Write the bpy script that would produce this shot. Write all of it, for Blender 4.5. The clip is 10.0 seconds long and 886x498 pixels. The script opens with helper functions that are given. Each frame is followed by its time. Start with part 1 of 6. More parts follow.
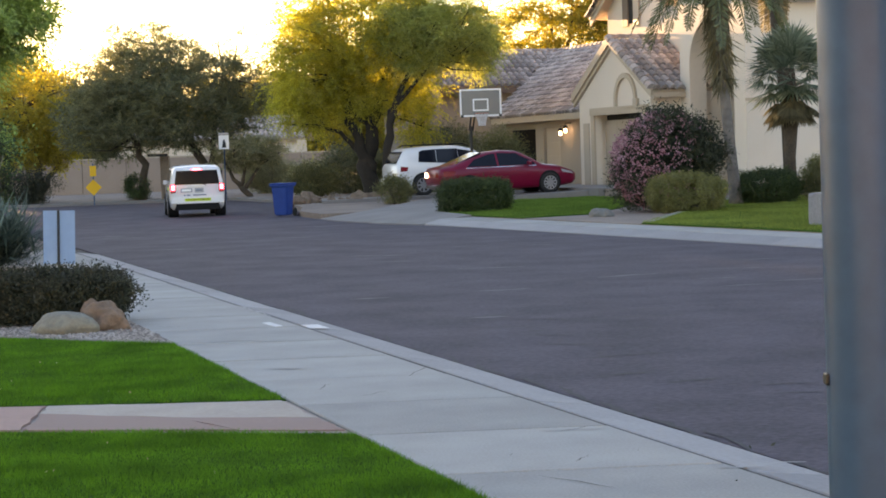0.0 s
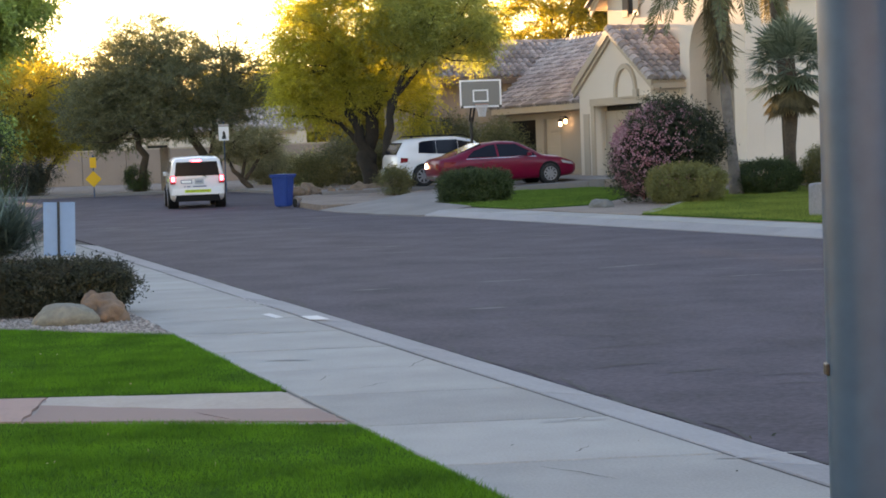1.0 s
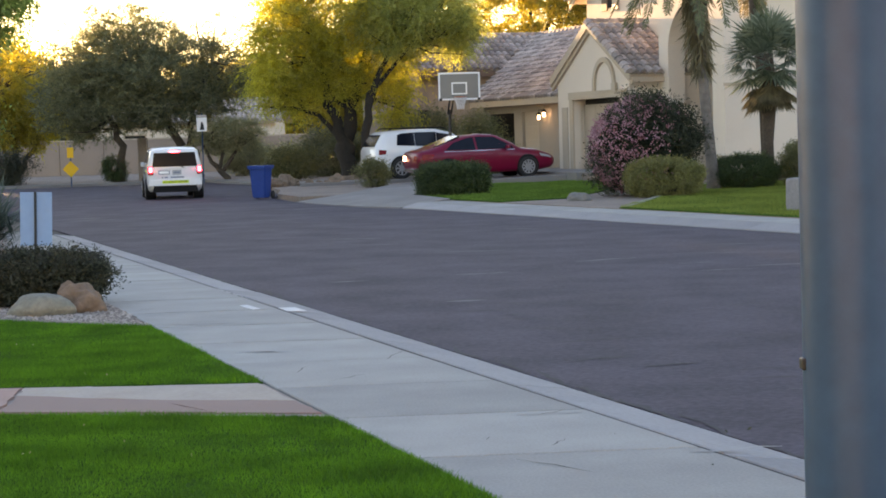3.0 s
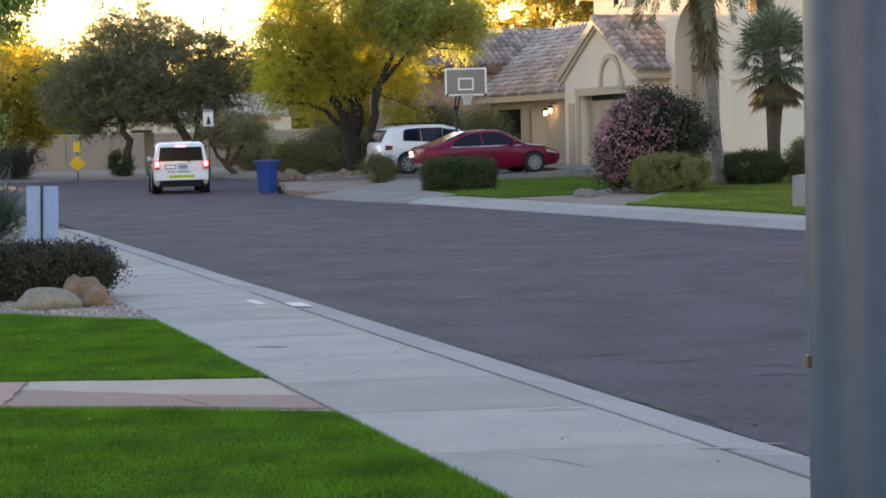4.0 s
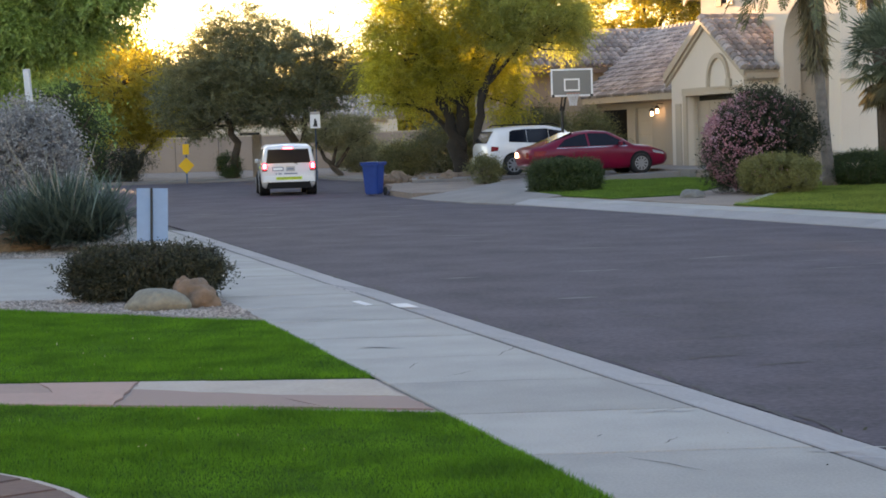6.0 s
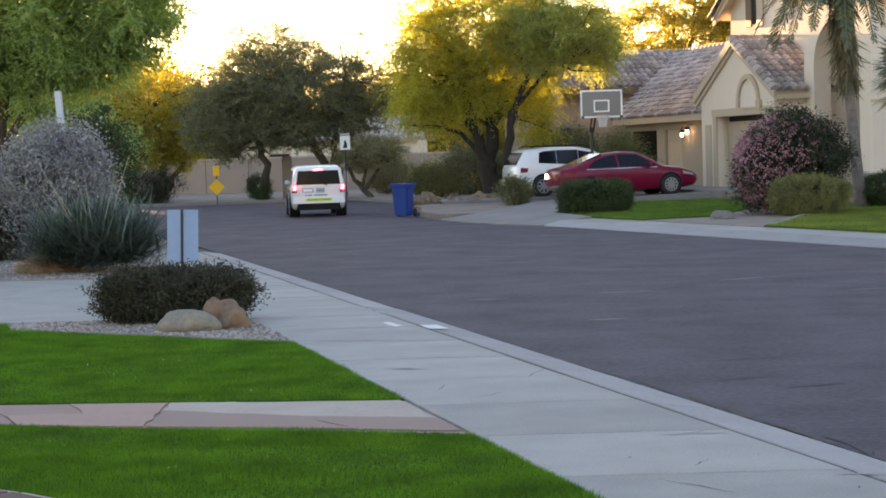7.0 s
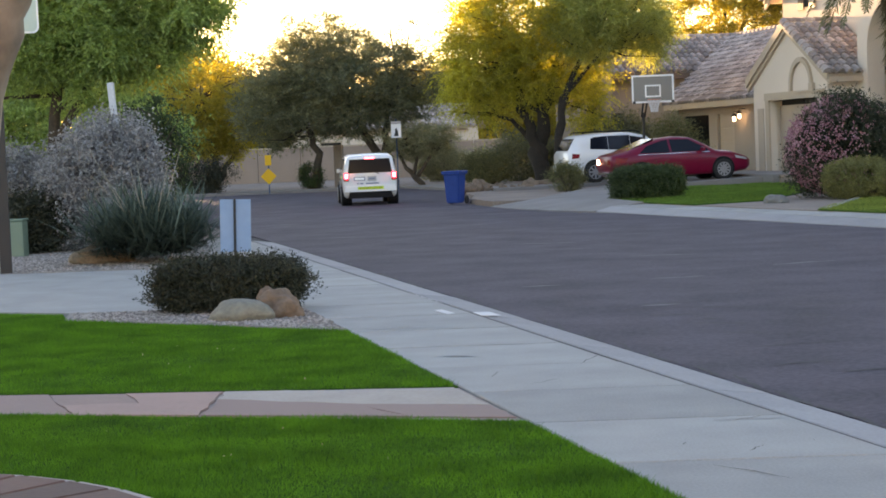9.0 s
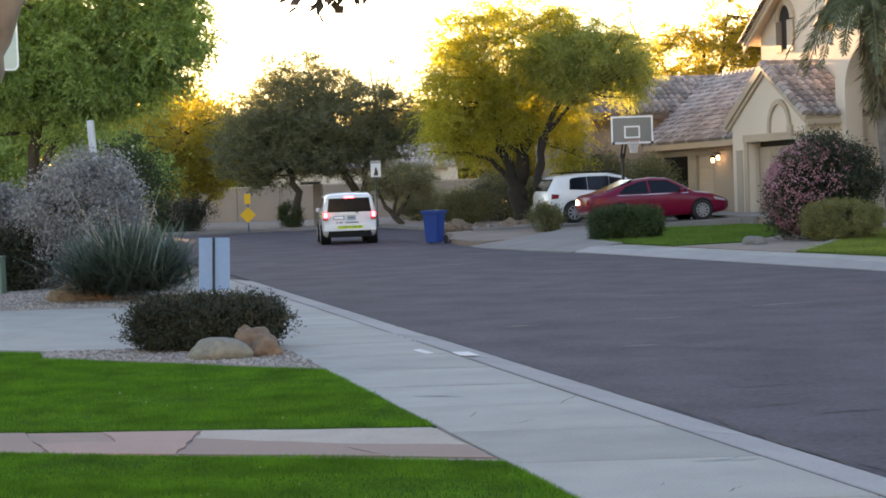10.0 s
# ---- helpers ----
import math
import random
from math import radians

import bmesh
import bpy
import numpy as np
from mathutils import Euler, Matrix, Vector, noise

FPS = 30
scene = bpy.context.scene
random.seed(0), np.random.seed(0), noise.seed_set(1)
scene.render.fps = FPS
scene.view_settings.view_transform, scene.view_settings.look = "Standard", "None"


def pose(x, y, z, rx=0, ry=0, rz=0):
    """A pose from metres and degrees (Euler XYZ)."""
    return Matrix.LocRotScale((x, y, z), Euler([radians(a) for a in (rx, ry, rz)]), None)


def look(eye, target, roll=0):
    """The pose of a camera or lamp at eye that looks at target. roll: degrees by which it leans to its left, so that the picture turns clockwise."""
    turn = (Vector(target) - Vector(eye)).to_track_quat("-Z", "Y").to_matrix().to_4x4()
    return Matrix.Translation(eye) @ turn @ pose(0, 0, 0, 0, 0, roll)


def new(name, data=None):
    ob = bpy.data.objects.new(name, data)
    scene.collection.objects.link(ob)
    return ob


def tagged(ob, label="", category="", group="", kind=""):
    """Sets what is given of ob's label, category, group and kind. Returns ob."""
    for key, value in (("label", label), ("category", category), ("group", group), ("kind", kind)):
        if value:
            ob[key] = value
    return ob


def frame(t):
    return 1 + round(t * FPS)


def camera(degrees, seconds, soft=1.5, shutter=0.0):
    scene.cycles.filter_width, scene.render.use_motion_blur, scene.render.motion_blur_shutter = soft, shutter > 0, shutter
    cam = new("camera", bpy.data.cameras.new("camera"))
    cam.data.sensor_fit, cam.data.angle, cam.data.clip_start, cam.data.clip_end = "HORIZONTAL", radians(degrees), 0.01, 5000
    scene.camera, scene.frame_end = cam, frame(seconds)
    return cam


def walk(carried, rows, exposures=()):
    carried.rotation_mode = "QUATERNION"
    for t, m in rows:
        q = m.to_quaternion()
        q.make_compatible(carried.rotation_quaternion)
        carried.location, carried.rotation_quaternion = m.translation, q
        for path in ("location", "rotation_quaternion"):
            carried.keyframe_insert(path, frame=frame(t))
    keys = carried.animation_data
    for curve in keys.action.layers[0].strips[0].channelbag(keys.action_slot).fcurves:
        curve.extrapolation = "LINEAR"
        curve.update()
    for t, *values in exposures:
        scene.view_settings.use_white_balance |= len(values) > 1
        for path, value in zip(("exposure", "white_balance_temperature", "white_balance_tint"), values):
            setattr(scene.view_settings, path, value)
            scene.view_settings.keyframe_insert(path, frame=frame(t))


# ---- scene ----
cam = camera(28.0, 10.0, soft=1.75)
PATH = [
    (0.0, pose(0, 0, 1.7, 86.89, 2.00, 0.00)),
    (0.5, pose(0, 0, 1.7, 86.84, 2.03, 0.17)),
    (1.0, pose(0, 0, 1.7, 86.60, 2.10, -0.00)),
    (1.5, pose(0, 0, 1.7, 86.41, 1.99, -0.23)),
    (2.0, pose(0, 0, 1.7, 86.49, 1.91, -0.34)),
    (2.5, pose(0, 0, 1.7, 86.39, 1.77, -0.68)),
    (4.0, pose(0, 0, 1.7, 86.20, 1.48, -0.49)),
    (4.5, pose(0, 0, 1.7, 86.04, 1.67, 0.21)),
    (5.0, pose(0, 0, 1.7, 86.13, 1.89, 1.47)),
    (6.5, pose(0, 0, 1.7, 86.63, 1.70, 3.38)),
    (7.0, pose(0, 0, 1.7, 87.05, 1.81, 3.87)),
    (7.5, pose(0, 0, 1.7, 87.18, 1.89, 4.10)),
    (8.0, pose(0, 0, 1.7, 87.43, 2.03, 4.44)),
    (8.5, pose(0, 0, 1.7, 86.39, 1.09, 4.76)),
    (9.0, pose(0, 0, 1.7, 86.70, 2.43, 5.52)),
    (9.5, pose(0, 0, 1.7, 87.08, 2.11, 5.29)),
    (10.0, pose(0, 0, 1.7, 87.95, 2.10, 4.86)),
]
walk(cam, PATH, [(0.0, 2.95, 9250, 31), (10.0, 2.95, 9250, 31)])

# ---- light: low sun behind the far trees, bright sky ----
SUN_EL, SUN_YAW = 4.2, 22.0
world = bpy.data.worlds.new("world")
scene.world = world
world.use_nodes = True
wn = world.node_tree.nodes
sky = wn.new("ShaderNodeTexSky")
sky.sky_type = "NISHITA"
sky.sun_disc = False
sky.sun_elevation = radians(SUN_EL)
sky.sun_rotation = radians(-SUN_YAW)
sky.air_density, sky.dust_density, sky.ozone_density = 0.9, 0.12, 2.0
world.node_tree.links.new(sky.outputs[0], wn["Background"].inputs[0])
wn["Background"].inputs[1].default_value = 0.15
sun = new("sun", bpy.data.lights.new("sun", "SUN"))
sun.data.energy, sun.data.angle, sun.data.color = 5.0, radians(0.6), (1.0, 0.78, 0.45)
sx, sy = -math.sin(radians(SUN_YAW)), math.cos(radians(SUN_YAW))
sun.matrix_world = look((sx * 200, sy * 200, 200 * math.tan(radians(SUN_EL))), (0, 0, 0))


# ---- materials ----
def mat(name, col, col2=None, rough=0.8, metal=0.0, grain=40.0, blot=1.5, bump=0.3, blots=0.5, isl=0.0, obj=0.0, spec=0.5, coat=0.0, dist=0.01):
    """A surface with grain, larger blotches and fine relief; isl and obj: variation from piece to piece."""
    m = bpy.data.materials.new(name)
    m.use_nodes = True
    n, ln = m.node_tree.nodes, m.node_tree.links.new
    b = n["Principled BSDF"]
    col2 = col2 or tuple(c * 0.7 for c in col)
    tc = n.new("ShaderNodeTexCoord")
    n1, n2 = n.new("ShaderNodeTexNoise"), n.new("ShaderNodeTexNoise")
    n1.inputs["Scale"].default_value, n1.inputs["Detail"].default_value = grain, 6
    n2.inputs["Scale"].default_value, n2.inputs["Detail"].default_value = blot, 5
    for q in (n1, n2):
        ln(tc.outputs["Object"], q.inputs["Vector"])
    add = n.new("ShaderNodeMath")
    add.operation = "MULTIPLY_ADD"
    add.inputs[1].default_value = blots
    ln(n2.outputs[0], add.inputs[0])
    k = n.new("ShaderNodeMath")
    k.operation = "MULTIPLY"
    k.inputs[1].default_value = 1 - blots
    ln(n1.outputs[0], k.inputs[0])
    ln(k.outputs[0], add.inputs[2])
    last = add.outputs[0]
    for amount, node, sock in ((isl, "ShaderNodeNewGeometry", "Random Per Island"), (obj, "ShaderNodeObjectInfo", "Random")):
        if amount:
            g = n.new(node)
            a = n.new("ShaderNodeMath")
            a.operation = "MULTIPLY_ADD"
            a.inputs[1].default_value = amount
            sub = n.new("ShaderNodeMath")
            sub.operation = "SUBTRACT"
            sub.inputs[1].default_value = 0.5
            ln(g.outputs[sock], sub.inputs[0])
            ln(sub.outputs[0], a.inputs[0])
            ln(last, a.inputs[2])
            last = a.outputs[0]
    ramp = n.new("ShaderNodeValToRGB")
    ramp.color_ramp.elements[0].position, ramp.color_ramp.elements[1].position = 0.3, 0.7
    ramp.color_ramp.elements[0].color, ramp.color_ramp.elements[1].color = (*col2, 1), (*col, 1)
    ln(last, ramp.inputs[0])
    ln(ramp.outputs[0], b.inputs["Base Color"])
    b.inputs["Roughness"].default_value, b.inputs["Metallic"].default_value = rough, metal
    b.inputs["Specular IOR Level"].default_value, b.inputs["Coat Weight"].default_value = spec, coat
    b.inputs["Coat Roughness"].default_value = 0.05
    if bump:
        bm_ = n.new("ShaderNodeBump")
        bm_.inputs["Strength"].default_value, bm_.inputs["Distance"].default_value = bump, dist
        ln(n1.outputs[0], bm_.inputs["Height"])
        ln(bm_.outputs[0], b.inputs["Normal"])
    return m


def leaf_mat(name, a, b_, trans=0.45, rough=0.6, gloss=0.05, patch=0.9, mix=(0.5, 0.55)):
    """Leaves: two colours mixed leaf by leaf and clump by clump, partly letting light through."""
    m = bpy.data.materials.new(name)
    m.use_nodes = True
    n, ln = m.node_tree.nodes, m.node_tree.links.new
    n.remove(n["Principled BSDF"])
    g, tc, no = n.new("ShaderNodeNewGeometry"), n.new("ShaderNodeTexCoord"), n.new("ShaderNodeTexNoise")
    no.inputs["Scale"].default_value = patch
    ln(tc.outputs["Object"], no.inputs["Vector"])
    ad = n.new("ShaderNodeMath")
    ad.operation = "MULTIPLY_ADD"
    ad.inputs[1].default_value = mix[0]
    ln(g.outputs["Random Per Island"], ad.inputs[0])
    sc = n.new("ShaderNodeMath")
    sc.operation = "MULTIPLY"
    sc.inputs[1].default_value = mix[1]
    ln(no.outputs[0], sc.inputs[0])
    ln(sc.outputs[0], ad.inputs[2])
    ramp = n.new("ShaderNodeValToRGB")
    ramp.color_ramp.elements[0].position, ramp.color_ramp.elements[1].position = 0.25, 0.8
    ramp.color_ramp.elements[0].color, ramp.color_ramp.elements[1].color = (*a, 1), (*b_, 1)
    ln(ad.outputs[0], ramp.inputs[0])
    d, t, gl, mx, mg = (n.new("ShaderNode" + k) for k in ("BsdfDiffuse", "BsdfTranslucent", "BsdfGlossy", "MixShader", "MixShader"))
    ln(ramp.outputs[0], d.inputs[0])
    ln(ramp.outputs[0], t.inputs[0])
    gl.inputs["Roughness"].default_value = rough
    mx.inputs[0].default_value, mg.inputs[0].default_value = trans, gloss
    ln(d.outputs[0], mx.inputs[1]), ln(t.outputs[0], mx.inputs[2])
    ln(mx.outputs[0], mg.inputs[1]), ln(gl.outputs[0], mg.inputs[2])
    ln(mg.outputs[0], n["Material Output"].inputs[0])
    return m


def glow(name, col, strength):
    m = bpy.data.materials.new(name)
    m.use_nodes = True
    b = m.node_tree.nodes["Principled BSDF"]
    b.inputs["Base Color"].default_value = (*col, 1)
    b.inputs["Emission Color"].default_value = (*col, 1)
    b.inputs["Emission Strength"].default_value = strength
    return m


ASPHALT = mat("asphalt", (0.098, 0.082, 0.106), (0.026, 0.0215, 0.029), 0.88, grain=22, blot=0.9, blots=0.5, bump=0.9, spec=0.3)
CONCRETE = mat("concrete", (0.35, 0.345, 0.325), (0.225, 0.22, 0.21), 0.85, grain=60, blot=1.7, bump=0.12, obj=0.25)
DRIVE = mat("driveway_concrete", (0.25, 0.23, 0.218), (0.15, 0.135, 0.128), 0.88, grain=30, blot=0.8, bump=0.2)
GUTTER = mat("gutter_concrete", (0.33, 0.32, 0.32), (0.22, 0.215, 0.22), 0.85, grain=30, blot=1.2, bump=0.25, obj=0.2)
JOINT = mat("dark_joint", (0.05, 0.046, 0.045), rough=0.95)
MORTAR = mat("path_mortar", (0.33, 0.27, 0.24), (0.23, 0.18, 0.165), 0.95, grain=30, bump=0.4)
GRAVEL = mat("gravel", (0.36, 0.31, 0.28), (0.17, 0.145, 0.13), 0.95, grain=35, blot=2, blots=0.3, bump=1.0, dist=0.03)
EARTH = mat("desert_earth", (0.31, 0.24, 0.20), (0.17, 0.13, 0.11), 0.95, grain=14, blot=0.5, bump=0.8, dist=0.03)
SOIL = mat("lawn_soil", (0.025, 0.10, 0.006), (0.012, 0.06, 0.004), 0.95, spec=0.05, grain=60, blot=1.5, bump=0.8)
FLAG = mat("flagstone", (0.37, 0.225, 0.19), (0.27, 0.175, 0.15), 0.85, grain=25, blot=3, bump=0.3, obj=0.9)
FLAGPALE = mat("pale_flagstone", (0.42, 0.36, 0.31), (0.33, 0.27, 0.23), 0.85, grain=25, blot=3, bump=0.3, obj=0.4)
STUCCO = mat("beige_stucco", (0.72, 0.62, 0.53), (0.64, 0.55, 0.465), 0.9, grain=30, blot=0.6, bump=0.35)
# darker copy of the house stucco, with shade under eave and arch painted in
STUCCO2 = mat("shaded_stucco", (0.38, 0.315, 0.26), (0.32, 0.265, 0.215), 0.9, grain=30, blot=0.6, bump=0.35)
# the same stucco darker still: shade below the cross roof put into the colour
STUCCO3 = mat("deep_shaded_stucco", (0.33, 0.27, 0.22), (0.28, 0.23, 0.19), 0.9, grain=30, blot=0.6, bump=0.35)
BLOCKWALL = mat("block_wall", (0.36, 0.275, 0.225), (0.27, 0.205, 0.17), 0.9, grain=18, blot=0.7, bump=0.4)
TRIM = mat("painted_trim", (0.50, 0.40, 0.30), (0.44, 0.35, 0.27), 0.7, grain=10, bump=0.1)
FASCIA = mat("brown_fascia", (0.16, 0.11, 0.08), (0.12, 0.08, 0.06), 0.7, grain=10, bump=0.1)
TILE = mat("clay_roof_tile", (0.52, 0.44, 0.41), (0.22, 0.18, 0.165), 0.85, grain=12, blot=1.5, bump=0.3, isl=0.4, obj=0.4)
DOORP = mat("garage_door_paint", (0.46, 0.37, 0.29), (0.42, 0.34, 0.27), 0.6, grain=6, bump=0.05)
# near-black colour standing in for the darkness of unlit rooms and gaps
DARKIN = mat("interior_shade", (0.02, 0.018, 0.016), rough=0.9)
GALV = mat("galvanised_steel", (0.030, 0.088, 0.17), (0.018, 0.055, 0.11), 0.4, 0.0, grain=25, blot=6, bump=0.05, spec=0.3)
BLACKM = mat("black_metal", (0.015, 0.015, 0.017), rough=0.5, bump=0.05)
BARK = mat("dark_bark", (0.10, 0.075, 0.055), (0.045, 0.033, 0.025), 0.95, grain=18, blot=4, bump=0.8, dist=0.03)
DARKBARK = mat("black_brown_bark", (0.034, 0.026, 0.020), (0.014, 0.011, 0.009), 0.95, grain=16, blot=4, bump=0.9, dist=0.03)
PALEBARK = mat("pale_smooth_bark", (0.42, 0.33, 0.265), (0.13, 0.09, 0.07), 0.85, grain=14, blot=6, bump=0.4, blots=0.7)
ROCKP = mat("pale_boulder", (0.26, 0.25, 0.20), (0.15, 0.14, 0.115), 0.9, grain=22, blot=4, bump=0.6, dist=0.02)
ROCKR = mat("rusty_boulder", (0.27, 0.175, 0.12), (0.13, 0.09, 0.065), 0.9, grain=16, blot=5, bump=1.0, dist=0.03)
ROCKT = mat("tan_boulder", (0.34, 0.26, 0.185), (0.17, 0.125, 0.09), 0.9, grain=16, blot=4, bump=0.8, dist=0.03)
ROCKG = mat("grey_boulder", (0.20, 0.20, 0.19), (0.13, 0.13, 0.125), 0.9, grain=16, blot=4, bump=0.5)
GRASS = leaf_mat("grass_blade", (0.022, 0.098, 0.006), (0.098, 0.315, 0.018), 0.35, gloss=0.02, patch=2.2, mix=(0.22, 0.86))
GRASSDRY = leaf_mat("dull_grass_blade", (0.045, 0.10, 0.014), (0.16, 0.29, 0.045), 0.35, gloss=0.02, mix=(0.35, 0.72))
GRASSPALE = leaf_mat("yellowing_grass_blade", (0.10, 0.14, 0.022), (0.27, 0.34, 0.07), 0.35, gloss=0.02, patch=0.6, mix=(0.35, 0.72))
L_OLIVE = leaf_mat("olive_leaf", (0.095, 0.115, 0.06), (0.27, 0.27, 0.135), 0.55, patch=0.5)
L_GOLD = leaf_mat("golden_leaf", (0.26, 0.22, 0.025), (0.58, 0.46, 0.04), 0.7)
# yellow of the sunlit left side is put into this leaf colour
L_PALO = leaf_mat("sunlit_palo_leaf", (0.23, 0.25, 0.035), (0.70, 0.62, 0.06), 0.72, patch=0.6, mix=(0.4, 0.7))
L_GREEN = leaf_mat("green_leaf", (0.09, 0.17, 0.035), (0.40, 0.56, 0.14), 0.55, patch=1.1, mix=(0.35, 0.75))
# greener leaves paint the shaded right side of the palo verde
L_PALO_SHADE = leaf_mat("shaded_palo_leaf", (0.19, 0.225, 0.045), (0.56, 0.57, 0.14), 0.62, patch=1.3, mix=(0.3, 0.8))
L_HEDGE = leaf_mat("hedge_leaf", (0.018, 0.038, 0.010), (0.060, 0.108, 0.026), 0.25)
L_OLEANDER = leaf_mat("oleander_leaf", (0.012, 0.018, 0.008), (0.05, 0.062, 0.026), 0.2)
L_DARK = leaf_mat("dark_shrub_leaf", (0.014, 0.018, 0.009), (0.055, 0.060, 0.030), 0.2)
L_SAGE = leaf_mat("silver_leaf", (0.15, 0.15, 0.15), (0.41, 0.41, 0.42), 0.25)
L_YUCCA = leaf_mat("blue_green_blade", (0.035, 0.065, 0.052), (0.125, 0.185, 0.15), 0.2)
L_FLOWER = leaf_mat("pink_flower", (0.26, 0.09, 0.125), (0.56, 0.32, 0.37), 0.3)
L_BUSH = leaf_mat("olive_bush_leaf", (0.075, 0.08, 0.028), (0.21, 0.205, 0.075), 0.3)
L_MOUND = leaf_mat("mound_leaf", (0.125, 0.13, 0.042), (0.31, 0.30, 0.10), 0.3)
L_PALEOLIVE = leaf_mat("pale_olive_leaf", (0.21, 0.21, 0.11), (0.48, 0.45, 0.25), 0.5)
L_FAN = leaf_mat("fan_palm_leaf", (0.08, 0.12, 0.075), (0.25, 0.31, 0.23), 0.3)
L_PALM = leaf_mat("palm_leaf", (0.045, 0.062, 0.024), (0.14, 0.165, 0.065), 0.3)
L_DRY = leaf_mat("dry_frond", (0.10, 0.085, 0.045), (0.24, 0.20, 0.11), 0.3)


# ---- building helpers ----
STREET = pose(0, 0, 0, 0, 0, 19)


def mesh(name, bm, material, smooth=False):
    me = bpy.data.meshes.new(name)
    bm.to_mesh(me)
    bm.free()
    for m in material if isinstance(material, (list, tuple)) else (material,):
        me.materials.append(m)
    if smooth:
        me.shade_smooth()
    return me


def part(name, bm, material, parent=None, label="", smooth=False, m=None):
    ob = new(name, mesh(name, bm, material, smooth))
    ob.parent = parent
    if m is not None:
        ob.matrix_basis = m
    if label:
        tagged(ob, label)
    return ob


def thing(name, m, label, category, group="", kind=""):
    ob = new(name)
    ob.matrix_basis = m
    ob.empty_display_size = 0.2
    return tagged(ob, label, category, group, kind)


def box(bm, x0, x1, y0, y1, z0, z1, bevel=0.0):
    r = bmesh.ops.create_cube(bm, size=1.0, matrix=Matrix.Translation(((x0 + x1) / 2, (y0 + y1) / 2, (z0 + z1) / 2)) @ Matrix.Diagonal((x1 - x0, y1 - y0, z1 - z0, 1)))
    if bevel:
        es = list({e for v in r["verts"] for e in v.link_edges})
        bmesh.ops.bevel(bm, geom=es, offset=bevel, segments=2, affect="EDGES", profile=0.5)
    return bm


def boxm(x0, x1, y0, y1, z0, z1, bevel=0.0):
    return box(bmesh.new(), x0, x1, y0, y1, z0, z1, bevel)


def prism(pts, z0, z1, bm=None):
    """An upright slab over a polygon; pts counter-clockwise or not."""
    bm = bm or bmesh.new()
    area = sum(a[0] * b[1] - b[0] * a[1] for a, b in zip(pts, pts[1:] + pts[:1]))
    if area < 0:
        pts = pts[::-1]
    lo = [bm.verts.new((x, y, z0)) for x, y in pts]
    hi = [bm.verts.new((x, y, z1)) for x, y in pts]
    bm.faces.new(hi)
    bm.faces.new(lo[::-1])
    for i in range(len(pts)):
        j = (i + 1) % len(pts)
        bm.faces.new((lo[i], lo[j], hi[j], hi[i]))
    return bm


def extrude_x(pts, x0, x1, bm=None):
    """A solid with the outline pts (y, z), from x0 to x1."""
    bm = bm or bmesh.new()
    a = [bm.verts.new((x0, y, z)) for y, z in pts]
    b = [bm.verts.new((x1, y, z)) for y, z in pts]
    bm.faces.new(a), bm.faces.new(b[::-1])
    for i in range(len(pts)):
        j = (i + 1) % len(pts)
        bm.faces.new((a[j], a[i], b[i], b[j]))
    bmesh.ops.recalc_face_normals(bm, faces=bm.faces)
    return bm


def tube(bm, pts, radii, sides=8, cap=True):
    """A tapered limb through pts."""
    rings = []
    pts = [Vector(p) for p in pts]
    for i, p in enumerate(pts):
        d = (pts[min(i + 1, len(pts) - 1)] - pts[max(i - 1, 0)]).normalized()
        a = d.cross(Vector((0, 1, 0.1))).normalized() if abs(d.y) < 0.9 else d.cross(Vector((1, 0, 0))).normalized()
        b = d.cross(a)
        rings.append([bm.verts.new(p + (a * math.cos(k * math.tau / sides) + b * math.sin(k * math.tau / sides)) * radii[i]) for k in range(sides)])
    for r, s in zip(rings, rings[1:]):
        for k in range(sides):
            bm.faces.new((r[k], r[(k + 1) % sides], s[(k + 1) % sides], s[k]))
    if cap:
        bm.faces.new(rings[0][::-1]), bm.faces.new(rings[-1])
    return bm


def leaves_mesh(name, pos, length, width, rng, material, droop=0.0, dirs=None):
    """Many small pointed leaves, each a kinked diamond, at the points pos."""
    n = len(pos)
    d = rng.normal(size=(n, 3)) if dirs is None else dirs + rng.normal(size=(n, 3)) * 0.35
    d[:, 2] -= droop
    d /= np.linalg.norm(d, axis=1)[:, None]
    w = np.cross(d, rng.normal(size=(n, 3)))
    w /= np.linalg.norm(w, axis=1)[:, None] + 1e-6
    nn = np.cross(d, w)
    L = (length * rng.uniform(0.6, 1.3, n))[:, None]
    Wd = (width * rng.uniform(0.7, 1.2, n))[:, None]
    v = np.empty((n, 4, 3))
    v[:, 0] = pos
    v[:, 1] = pos + d * L * 0.5 + w * Wd * 0.5 + nn * L * 0.08
    v[:, 2] = pos + d * L
    v[:, 3] = pos + d * L * 0.5 - w * Wd * 0.5 + nn * L * 0.08
    me = bpy.data.meshes.new(name)
    me.vertices.add(n * 4)
    me.vertices.foreach_set("co", v.reshape(-1))
    me.loops.add(n * 4)
    me.loops.foreach_set("vertex_index", np.arange(n * 4, dtype=np.int32))
    me.polygons.add(n)
    me.polygons.foreach_set("loop_start", np.arange(0, n * 4, 4, dtype=np.int32))
    me.update(calc_edges=True)
    me.materials.append(material)
    return me


def child(name, me, parent, label=""):
    ob = new(name, me)
    ob.parent = parent
    if label:
        tagged(ob, label)
    return ob


